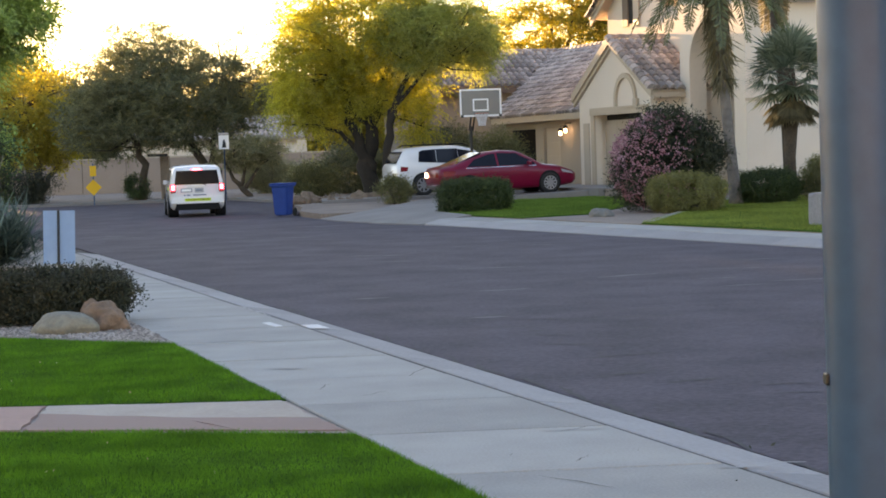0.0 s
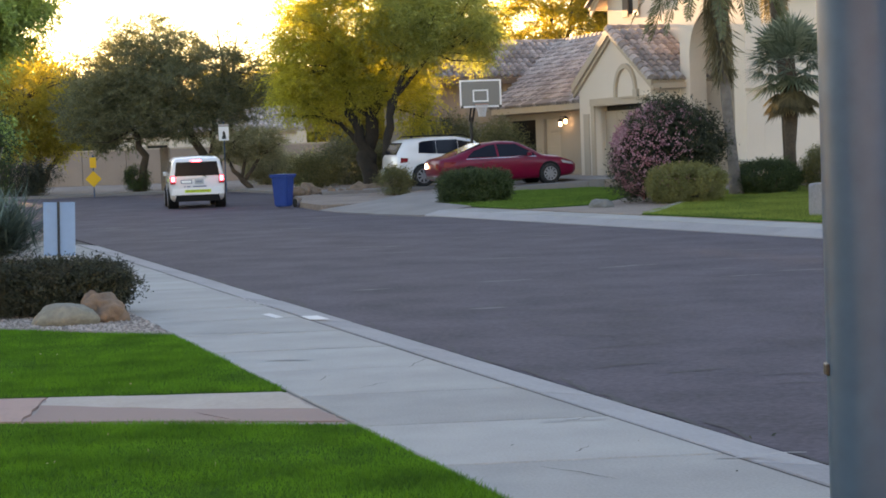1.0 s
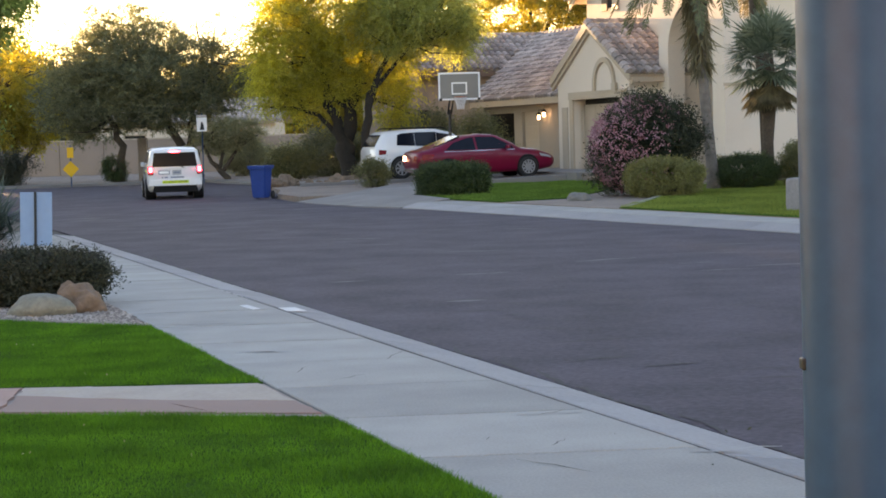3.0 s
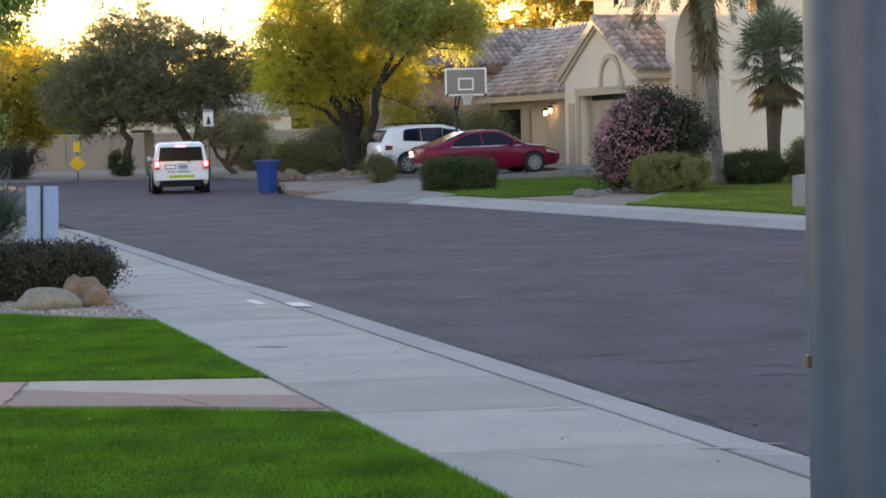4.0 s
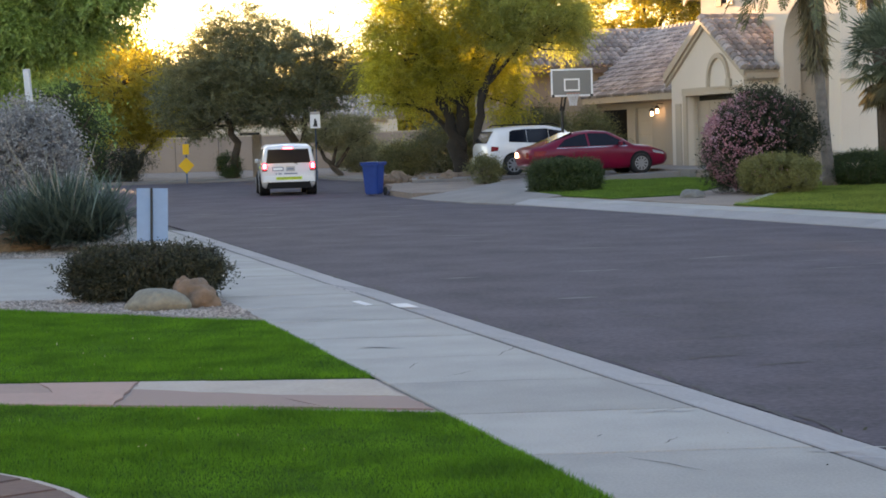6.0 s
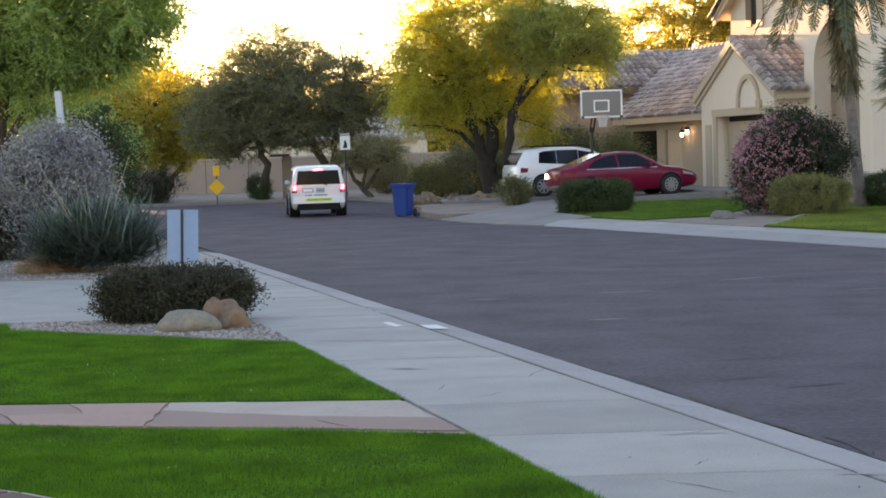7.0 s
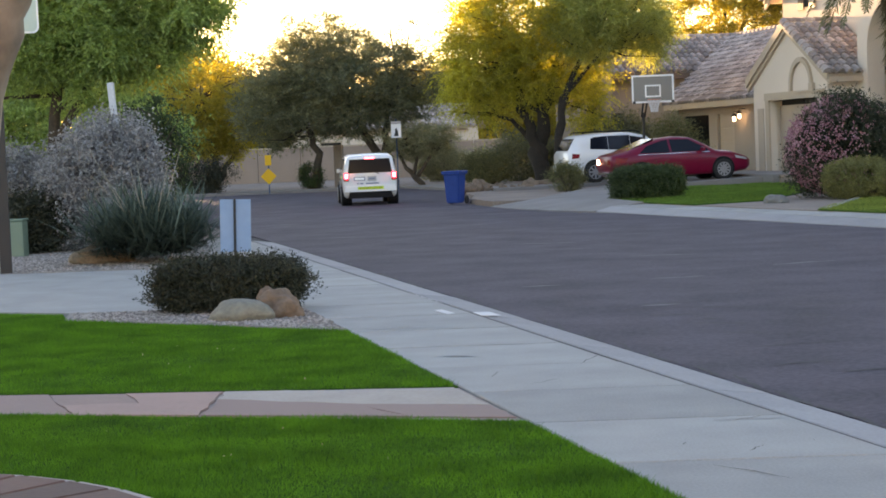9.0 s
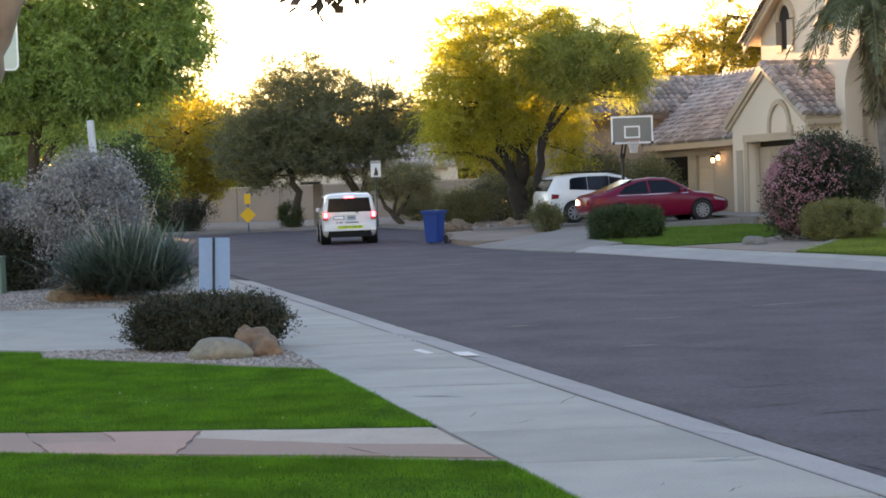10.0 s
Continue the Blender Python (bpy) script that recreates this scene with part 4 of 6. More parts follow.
def lerp_rows(rows, y):
    for a, b in zip(rows, rows[1:]):
        if a[0] <= y <= b[0]:
            f = (y - a[0]) / (b[0] - a[0])
            return [p + (q - p) * f for p, q in zip(a, b)]
    return list(rows[0] if y < rows[0][0] else rows[-1])


def half_width(r, z):
    """Half the body's width at height z in a section r = (y, bottom, belt, top, width, width at the top)."""
    _, zb, zl, zt, w, wt = r
    if z <= zl:
        k = max(0.0, min(1.0, (z - zb) / max(zl - zb, 0.01)))
        return w * (0.93 + 0.07 * math.sin(min(1, k * 1.6) * math.pi / 2)) - 0.03 * max(0, k - 0.55)
    k = min(1.0, (z - zl) / max(zt - zl, 0.01))
    return (w - 0.0135) + (wt - w + 0.0135) * k


def car(name, m, label, rows, wheels, radius, paint, rim_spokes=7):
    """A car along +y, its tail at y = 0. rows: sections (y, bottom, belt, top, half width, half width at the roof)."""
    top = thing(name, m, label, "car")
    ys = np.linspace(rows[0][0], rows[-1][0], 60)
    bm = bmesh.new()
    rings = []
    for y in ys:
        r = lerp_rows(rows, float(y))
        zb, zl, zt = r[1], r[2], r[3]
        zs = [zb, zb + 0.07, zb + (zl - zb) * 0.35, zb + (zl - zb) * 0.7, zl, zl + (zt - zl) * 0.5, zt - 0.07 * min(1, (zt - zl) * 4), zt]
        hw = [half_width(r, z) for z in zs]
        hw[0] *= 0.92
        hw[-1] = hw[-2] * 0.86
        right = [(w, z) for w, z in zip(hw, zs)]
        crown = zt + 0.02
        ring = right + [(hw[-1] * 0.45, crown), (0, crown + 0.008), (-hw[-1] * 0.45, crown)] + [(-w, z) for w, z in right[::-1]]
        rings.append([bm.verts.new((x, float(y), z)) for x, z in ring])
    n = len(rings[0])
    for a, b in zip(rings, rings[1:]):
        for i in range(n):
            bm.faces.new((a[i], b[i], b[(i + 1) % n], a[(i + 1) % n]))
    bm.faces.new(rings[0]), bm.faces.new(rings[-1][::-1])
    bmesh.ops.recalc_face_normals(bm, faces=bm.faces)
    part("body", bm, paint, top, smooth=True)
    hw = max(r[4] for r in rows)
    for y in wheels:
        for sx_ in (1, -1):
            bm = bmesh.new()
            bmesh.ops.create_cone(bm, cap_ends=True, segments=28, radius1=radius + 0.05, radius2=radius + 0.05, depth=0.3, matrix=pose(sx_ * (hw - 0.146), y, radius + 0.03, 0, 90, 0))
            part("wheel_arch", bm, PLASTIC, top)
            wh = new("wheel")
            wh.parent = top
            wh.matrix_basis = pose(sx_ * (hw - 0.07), y, radius)
            bm = bmesh.new()
            prof = [(radius * 0.68, -0.1), (radius * 0.93, -0.105), (radius, -0.07), (radius, 0.07), (radius * 0.93, 0.105), (radius * 0.68, 0.1)]
            seg = 30
            rr = [[bm.verts.new((x, q * math.cos(k * math.tau / seg), q * math.sin(k * math.tau / seg))) for q, x in prof] for k in range(seg)]
            for k in range(seg):
                a, b = rr[k], rr[(k + 1) % seg]
                for i in range(len(prof)):
                    bm.faces.new((a[i], a[(i + 1) % len(prof)], b[(i + 1) % len(prof)], b[i]))
            bmesh.ops.recalc_face_normals(bm, faces=bm.faces)
            part("tyre", bm, RUBBER, wh, smooth=True)
            bm = bmesh.new()
            bmesh.ops.create_cone(bm, cap_ends=True, segments=24, radius1=radius * 0.67, radius2=radius * 0.67, depth=0.16, matrix=pose(0, 0, 0, 0, 90, 0))
            part("brake_drum", bm, PLASTIC, wh)
            bm = bmesh.new()
            for k in range(rim_spokes):
                q = Matrix.Rotation(k * math.tau / rim_spokes, 4, "X")
                bmesh.ops.create_cube(bm, size=1, matrix=q @ pose(sx_ * 0.095, 0, radius * 0.36) @ Matrix.Diagonal((0.03, radius * 0.17, radius * 0.64, 1)))
            bmesh.ops.create_cone(bm, cap_ends=True, segments=16, radius1=radius * 0.16, radius2=radius * 0.13, depth=0.05, matrix=pose(sx_ * 0.10, 0, 0, 0, 90, 0))
            for k in range(24):
                q = Matrix.Rotation((k + 0.5) * math.tau / 24, 4, "X")
                bmesh.ops.create_cube(bm, size=1, matrix=q @ pose(sx_ * 0.09, 0, radius * 0.65) @ Matrix.Diagonal((0.05, radius * 0.18, radius * 0.07, 1)))
            part("rim", bm, RIM, wh)
    return top


def side_panel(name, top, rows, pts, material, side, out=0.008, thick=0.02, label=""):
    """A panel on the flank through the outline pts (y, z)."""
    bm = bmesh.new()
    n = 6
    fine = []
    for (y0, z0), (y1, z1) in zip(pts, pts[1:] + pts[:1]):
        fine += [(y0 + (y1 - y0) * k / n, z0 + (z1 - z0) * k / n) for k in range(n)]
    a = [bm.verts.new((side * (half_width(lerp_rows(rows, y), z) + out), y, z)) for y, z in fine]
    b = [bm.verts.new((side * (half_width(lerp_rows(rows, y), z) - thick), y, z)) for y, z in fine]
    cy, cz = sum(p[0] for p in fine) / len(fine), sum(p[1] for p in fine) / len(fine)
    ca = bm.verts.new((side * (half_width(lerp_rows(rows, cy), cz) + out), cy, cz))
    for i in range(len(a)):
        j = (i + 1) % len(a)
        bm.faces.new((a[i], a[j], ca))
        bm.faces.new((a[i], b[i], b[j], a[j]))
    bmesh.ops.recalc_face_normals(bm, faces=bm.faces)
    return part(name, bm, material, top, label)


def rear_quad(name, top, x0, x1, z0, z1, y0, y1, material, dy=0.03, label="", bev=0.01):
    """A slab on the tail between heights z0 and z1, lying at y0 below and y1 above."""
    bm = bmesh.new()
    v = [bm.verts.new(p) for p in ((x0, y0, z0), (x1, y0, z0), (x1 - (0.06 if x1 - x0 > 0.9 else 0), y1, z1), (x0 + (0.06 if x1 - x0 > 0.9 else 0), y1, z1))]
    f = bm.faces.new(v)
    r = bmesh.ops.extrude_face_region(bm, geom=[f])
    for q in r["geom"]:
        if isinstance(q, bmesh.types.BMVert):
            q.co.y += dy
    bmesh.ops.recalc_face_normals(bm, faces=bm.faces)
    return part(name, bm, material, top, label)


def lettering(name, text, size, m, material, parent):
    cu = bpy.data.curves.new(name, "FONT")
    cu.body, cu.size, cu.align_x, cu.align_y, cu.extrude = text, size, "CENTER", "CENTER", 0.002
    tmp = bpy.data.objects.new(name, cu)
    scene.collection.objects.link(tmp)
    me = bpy.data.meshes.new_from_object(tmp.evaluated_get(bpy.context.evaluated_depsgraph_get()))
    bpy.data.objects.remove(tmp)
    me.materials.clear()
    me.materials.append(material)
    ob = new(name, me)
    ob.parent = parent
    ob.matrix_basis = m
    return ob


# boxy white compact van, tail towards the street's near end
VR = [(0.0, 0.42, 0.98, 1.50, 0.80, 0.66), (0.06, 0.34, 1.0, 1.56, 0.85, 0.70), (0.25, 0.24, 1.0, 1.60, 0.88, 0.73), (1.2, 0.22, 0.98, 1.635, 0.88, 0.74), (2.3, 0.22, 0.97, 1.62, 0.88, 0.73), (2.85, 0.22, 0.97, 1.52, 0.88, 0.70), (3.25, 0.22, 0.98, 1.08, 0.87, 0.72), (3.5, 0.22, 0.97, 1.02, 0.86, 0.72), (4.0, 0.24, 0.86, 0.92, 0.82, 0.66), (4.22, 0.30, 0.66, 0.74, 0.72, 0.6), (4.26, 0.36, 0.6, 0.66, 0.64, 0.52)]
VAN_M = pose(-7.78, 56.0, -0.06, 0, 0, 11)
van = car("van", VAN_M, "boxy white driving-school van on the road, brake lights lit", VR, (0.78, 3.38), 0.32, PAINTW)
for sd in (1, -1):
    side_panel("side_window", van, VR, [(0.42, 1.04), (0.42, 1.46), (1.25, 1.50), (1.25, 1.02)], GLASS, sd)
    side_panel("side_window", van, VR, [(1.33, 1.02), (1.33, 1.50), (2.25, 1.49), (2.25, 1.01)], GLASS, sd)
    side_panel("side_window", van, VR, [(2.32, 1.01), (2.32, 1.48), (2.72, 1.42), (3.12, 1.06)], GLASS, sd)
    side_panel("sill", van, VR, [(1.2, 0.26), (1.2, 0.36), (2.95, 0.36), (2.95, 0.26)], CHROME, sd)
    side_panel("lime_panel", van, VR, [(0.5, 0.86), (0.5, 0.95), (1.2, 0.95), (1.2, 0.86)], LIME, sd)
    for k, (y0, y1, z) in enumerate(((1.4, 2.7, 0.80), (1.6, 2.5, 0.70), (1.5, 2.6, 0.55))):
        side_panel("print_bar", van, VR, [(y0, z), (y0, z + 0.06), (y1, z + 0.06), (y1, z)], BLUEINK if k else INK, sd)
    part("mirror", boxm(sd * 0.89 - 0.06, sd * 0.89 + 0.06, 2.9, 3.0, 1.02, 1.16, 0.03), PAINTW, van)
rear_quad("rear_window", van, -0.70, 0.70, 1.03, 1.47, -0.012, -0.004, GLASS)
for sd in (1, -1):
    a, b = (0.68, 0.84) if sd > 0 else (-0.84, -0.68)
    lamp = rear_quad("tail_light", van, a, b, 0.78, 1.05, -0.03, 0.0, TAILOFF, 0.1)
    rear_quad("lit_bulb", lamp, a + 0.03, b - 0.02, 0.86, 1.02, -0.036, -0.012, TAIL, 0.02)
    bm = bmesh.new()
    bmesh.ops.create_cone(bm, cap_ends=True, segments=16, radius1=0.045, radius2=0.045, depth=0.04, matrix=pose(sd * 0.66, -0.015, 0.47, 90))
    part("reflector", bm, PLASTIC, van)
rear_quad("brake_light", van, -0.14, 0.14, 1.475, 1.52, -0.012, -0.008, TAIL, 0.03)
rear_quad("rear_bumper", van, -0.84, 0.84, 0.44, 0.64, -0.05, -0.05, PAINTW, 0.12)
rear_quad("bumper_skirt", van, -0.72, 0.72, 0.23, 0.43, -0.03, -0.06, PLASTIC, 0.12)
st = rear_quad("lime_sticker", van, -0.40, 0.42, 0.505, 0.595, -0.056, -0.056, LIME, 0.004, "lime-yellow strip with black lettering")
lettering("lettering", "STUDENT DRIVER", 0.092, pose(0.01, -0.059, 0.55, 90, 0, 0), INK, st)
pl = rear_quad("number_plate", van, -0.08, 0.20, 0.77, 0.92, -0.02, -0.012, PLATE, 0.01)
rear_quad("plate_bar", pl, -0.04, 0.16, 0.82, 0.87, -0.024, -0.02, BLUEINK, 0.004)
rear_quad("logo_shape", van, -0.52, -0.16, 0.79, 0.91, -0.018, -0.012, BLUEINK, 0.006)
rear_quad("logo_core", van, -0.49, -0.19, 0.815, 0.885, -0.022, -0.017, PAINTW, 0.004)
for x0, x1 in ((-0.42, -0.37), (-0.33, -0.22), (-0.14, 0.28)):
    rear_quad("print_bar", van, x0, x1, 0.675, 0.715, -0.02, -0.02, BLUEINK, 0.01)
rear_quad("tailgate_grip", van, -0.35, 0.35, 0.955, 0.985, -0.03, -0.03, PAINTW, 0.04)
wp = bmesh.new()
tube(wp, [(0.28, -0.03, 1.0), (0.1, -0.035, 1.07), (-0.12, -0.03, 1.09)], [0.014, 0.012, 0.008], 6)
part("wiper", wp, PLASTIC, van)

# red saloon on the driveway, bonnet towards the garage
SR = [(0.0, 0.50, 0.86, 0.92, 0.70, 0.62), (0.1, 0.34, 0.92, 1.00, 0.84, 0.70), (0.45, 0.22, 0.93, 1.06, 0.90, 0.70), (1.0, 0.20, 0.93, 1.22, 0.915, 0.64), (1.7, 0.20, 0.92, 1.42, 0.915, 0.58), (2.3, 0.20, 0.90, 1.46, 0.915, 0.57), (2.8, 0.20, 0.89, 1.41, 0.915, 0.58), (3.3, 0.20, 0.87, 1.15, 0.915, 0.66), (3.6, 0.20, 0.86, 0.96, 0.91, 0.74), (4.2, 0.20, 0.80, 0.88, 0.89, 0.70), (4.65, 0.26, 0.66, 0.72, 0.80, 0.62), (4.80, 0.34, 0.58, 0.62, 0.66, 0.5)]
H_V = -71
red = car("saloon_car", pose(-0.38, 58.05, 0.185, 1.26, 0, H_V), "dark red saloon car parked on the driveway", SR, (0.98, 3.78), 0.33, PAINTR, 10)
for sd in (1, -1):
    side_panel("side_window", red, SR, [(0.95, 1.0), (1.25, 1.22), (1.75, 1.36), (1.98, 1.385), (1.98, 0.975)], GLASS, sd)
    side_panel("side_window", red, SR, [(2.05, 0.975), (2.05, 1.39), (2.7, 1.36), (3.28, 1.04), (3.32, 0.96)], GLASS, sd)
    side_panel("chrome_strip", red, SR, [(0.9, 0.945), (0.9, 0.97), (3.35, 0.935), (3.35, 0.91)], CHROME, sd)
    side_panel("tail_light", red, SR, [(0.12, 0.72), (0.14, 0.90), (0.55, 0.88), (0.45, 0.74)], TAILOFF, sd)
    side_panel("door_handle", red, SR, [(1.55, 0.80), (1.55, 0.83), (1.78, 0.83), (1.78, 0.80)], PAINTR, sd)
    side_panel("door_handle", red, SR, [(2.5, 0.78), (2.5, 0.81), (2.73, 0.81), (2.73, 0.78)], PAINTR, sd)
    side_panel("headlight", red, SR, [(4.25, 0.66), (4.2, 0.76), (4.6, 0.66), (4.66, 0.58)], PLATE, sd)
    part("mirror", boxm(sd * 1.0 - 0.1, sd * 1.0 + 0.1, 3.0, 3.12, 0.95, 1.08, 0.03), PAINTR, red)
    # the glowing copy on one side imitates a glint on the lens
    rear_quad("rear_lamp", red, 0.42 if sd > 0 else -0.66, 0.66 if sd > 0 else -0.42, 0.70, 0.86, -0.02, 0.0, GLINT if sd < 0 else TAILOFF, 0.08)
bm = bmesh.new()
v = [bm.verts.new(p) for p in ((-0.62, 0.62, 1.06), (0.62, 0.62, 1.06), (0.52, 1.55, 1.40), (-0.52, 1.55, 1.40))]
bm.faces.new(v)
r = bmesh.ops.extrude_face_region(bm, geom=bm.faces[:])
for q in r["geom"]:
    if isinstance(q, bmesh.types.BMVert):
        q.co += Vector((0, -0.02, 0.05))
bmesh.ops.recalc_face_normals(bm, faces=bm.faces)
part("rear_window", bm, GLASS, red)
rear_quad("bumper_trim", red, -0.6, 0.6, 0.36, 0.44, -0.02, -0.02, CHROME, 0.08)

# white utility car on the next driveway
UR = [(0.0, 0.45, 0.98, 1.08, 0.86, 0.74), (0.08, 0.36, 1.04, 1.22, 0.92, 0.73), (0.30, 0.28, 1.06, 1.58, 0.945, 0.73), (0.42, 0.28, 1.06, 1.67, 0.945, 0.74), (1.3, 0.26, 1.05, 1.74, 0.95, 0.74), (2.4, 0.26, 1.03, 1.73, 0.95, 0.74), (3.0, 0.26, 1.03, 1.60, 0.95, 0.72), (3.5, 0.26, 1.03, 1.18, 0.94, 0.76), (3.7, 0.26, 1.03, 1.10, 0.93, 0.78), (4.5, 0.28, 0.96, 1.02, 0.88, 0.72), (4.78, 0.36, 0.74, 0.82, 0.76, 0.6)]
suv = car("sport_utility_car", pose(-1.95, 64.3, 0.195, 0, 0, -70), "white sport utility car with roof rails parked on a driveway", UR, (0.95, 3.75), 0.37, PAINTW, 8)
for sd in (1, -1):
    side_panel("side_window", suv, UR, [(0.80, 1.19), (0.86, 1.56), (1.0, 1.61), (1.49, 1.64), (1.49, 1.15)], GLASS, sd)
    side_panel("side_window", suv, UR, [(1.505, 1.15), (1.505, 1.64), (2.33, 1.64), (2.33, 1.11)], GLASS, sd)
    side_panel("side_window", suv, UR, [(2.345, 1.11), (2.345, 1.62), (2.9, 1.53), (3.4, 1.12)], GLASS, sd)
    side_panel("tail_light", suv, UR, [(0.1, 0.86), (0.12, 1.05), (0.4, 1.02), (0.36, 0.88)], TAILOFF, sd)
    bm = bmesh.new()
    tube(bm, [(sd * 0.66, 0.6, 1.74), (sd * 0.66, 0.7, 1.80), (sd * 0.66, 2.6, 1.80), (sd * 0.66, 2.8, 1.72)], [0.02] * 4, 6)
    part("roof_rail", bm, PLASTIC, suv)
    side_panel("flank_trim", suv, UR, [(1.3, 0.40), (1.3, 0.50), (3.3, 0.50), (3.3, 0.40)], PLASTIC, sd)
rear_quad("rear_window", suv, -0.66, 0.66, 1.16, 1.58, 0.015, 0.275, GLASS)
rear_quad("rear_bumper", suv, -0.86, 0.86, 0.42, 0.64, -0.06, -0.06, PAINTW, 0.14)

# ---- blue wheeled bin ----
BLUE = mat("blue_plastic", (0.002, 0.050, 0.25), (0.002, 0.040, 0.20), 0.5, grain=8, bump=0.05, spec=0.25)
binn = thing("wheeled_bin", pose(-4.88, 53.7, -0.06, 0, 0, -20) @ Matrix.Diagonal((0.82, 0.82, 0.96, 1)), "tall blue plastic wheeled rubbish bin at the kerb", "bin")
bm = bmesh.new()
bmesh.ops.create_cone(bm, cap_ends=True, segments=4, radius1=0.36, radius2=0.46, depth=0.98, matrix=pose(0, 0, 0.53, 0, 0, 45))
bmesh.ops.bevel(bm, geom=bm.edges[:], offset=0.04, segments=2, affect="EDGES")
part("body", bm, BLUE, binn)
part("rim", boxm(-0.36, 0.36, -0.37, 0.37, 0.94, 1.0, 0.015), BLUE, binn)
bm = boxm(-0.37, 0.37, -0.38, 0.42, 1.003, 1.05, 0.02)
for v in bm.verts:
    if v.co.z > 1.03:
        v.co.z += 0.05 * (1 - (v.co.x / 0.37) ** 2)
part("lid", bm, BLUE, binn)
bm = bmesh.new()
tube(bm, [(-0.3, 0.38, 1.0), (-0.3, 0.48, 1.0), (0.3, 0.48, 1.0), (0.3, 0.38, 1.0)], [0.018] * 4, 8)
part("handle", bm, BLUE, binn)
for sd in (1, -1):
    bm = bmesh.new()
    bmesh.ops.create_cone(bm, cap_ends=True, segments=20, radius1=0.13, radius2=0.13, depth=0.06, matrix=pose(sd * 0.31, 0.33, 0.13, 0, 90, 0))
    part("wheel", bm, RUBBER, binn)

# ---- basketball stand ----
BOARD = mat("smoky_backboard", (0.13, 0.14, 0.155), (0.11, 0.12, 0.135), 0.25, bump=0)
WHITEP = mat("white_paint", (0.75, 0.76, 0.78), (0.68, 0.69, 0.71), 0.45, bump=0.05)
hoop = thing("basketball_stand", pose(1.35, 61.3, 0.13, 0, 0, 5), "basketball stand with clear framed backboard on a black post", "basketball hoop")
bm = bmesh.new()
tube(bm, [(-0.28, 0.75, 0.0), (-0.28, 0.75, 2.45)], [0.055, 0.05], 10)
part("post", bm, BLACKM, hoop)
for x in (-0.34, -0.22):
    bm = bmesh.new()
    tube(bm, [(x, 0.75, 2.3), (x + 0.06, 0.06, 3.1)], [0.03, 0.03], 6)
    part("arm", bm, BLACKM, hoop)
part("base", boxm(-0.7, 0.15, 0.5, 1.5, 0.0, 0.18, 0.04), PLASTIC, hoop)
bd = part("backboard", boxm(-0.70, 0.70, 0.0, 0.03, 2.80, 3.68), BOARD, hoop)
for x0, x1, z0, z1 in ((-0.72, 0.72, 3.65, 3.71), (-0.72, 0.72, 2.76, 2.82), (-0.72, -0.66, 2.82, 3.65), (0.66, 0.72, 2.82, 3.65), (-0.27, 0.27, 3.32, 3.37), (-0.27, 0.27, 2.95, 3.0), (-0.27, -0.22, 3.0, 3.32), (0.22, 0.27, 3.0, 3.32)):
    part("frame_bar", boxm(x0, x1, -0.02, -0.002, z0, z1), WHITEP, bd)
for x in (-0.24, 0.24):
    part("back_strut", boxm(x - 0.012, x + 0.012, 0.032, 0.05, 2.8, 3.66), BLACKM, bd)
for x in (-0.70, 0.62):
    part("corner_pad", boxm(x, x + 0.10, -0.03, 0.05, 2.74, 2.83), BLACKM, bd)
bm = bmesh.new()
tube(bm, [(0.23 * math.cos(k * math.tau / 20), -0.28 + 0.23 * math.sin(k * math.tau / 20), 2.86) for k in range(21)], [0.012] * 21, 6)
part("rim", bm, mat("orange_rim", (0.5, 0.12, 0.04), rough=0.5, bump=0), hoop)
NET = mat("white_net", (0.7, 0.7, 0.72), rough=0.8, bump=0)
bm = bmesh.new()
for k in range(12):
    for sg in (1, -1):
        pts = [(q * math.cos((k + sg * f * 1.6) * math.tau / 12), -0.28 + q * math.sin((k + sg * f * 1.6) * math.tau / 12), 2.86 - 0.42 * f) for f, q in ((0, 0.22), (0.35, 0.17), (0.7, 0.13), (1, 0.12))]
        tube(bm, pts, [0.009] * 4, 4)
part("net", bm, NET, hoop)

# ---- signs and posts ----
YEL = mat("yellow_sign", (0.80, 0.42, 0.01), (0.75, 0.38, 0.01), 0.5, bump=0)
ALU = mat("sign_back", (0.18, 0.31, 0.47), (0.16, 0.28, 0.43), 0.5, 0.0, grain=12, bump=0.05)
MINT = mat("pale_green_sign", (0.40, 0.50, 0.46), (0.36, 0.46, 0.42), 0.5, bump=0)
ys = thing("warning_sign", pose(-15.1, 76.6, 0.0), "yellow diamond warning sign with small plate on a steel post", "sign")
bm = bmesh.new()
tube(bm, [(0, 0.03, -0.1), (0, 0.03, 1.75)], [0.03, 0.03], 8)
part("post", bm, GALV, ys)
part("diamond", boxm(-0.25, 0.25, -0.012, 0.0, -0.25, 0.25, 0.004), YEL, ys, m=pose(0, 0, 0.72, 0, 45, 0))
part("plate", boxm(-0.14, 0.14, -0.012, 0.0, 1.2, 1.65, 0.004), YEL, ys)
ds = thing("notice_sign", pose(-9.45, 76.9, 0.02), "white notice sign with a black symbol on a thin post", "sign")
bm = bmesh.new()
tube(bm, [(0, 0.03, -0.1), (0, 0.03, 2.95)], [0.025, 0.025], 8)
part("post", bm, GALV, ds)
part("panel", boxm(-0.22, 0.22, -0.012, 0.0, 2.15, 2.75, 0.004), WHITEP, ds)
part("symbol", prism([(-0.1, 0), (0.1, 0), (0.08, 0.2), (0.02, 0.36), (-0.04, 0.3), (-0.05, 0.16)], 0, 0.004), INK, ds, m=pose(0, -0.013, 2.22, 90))
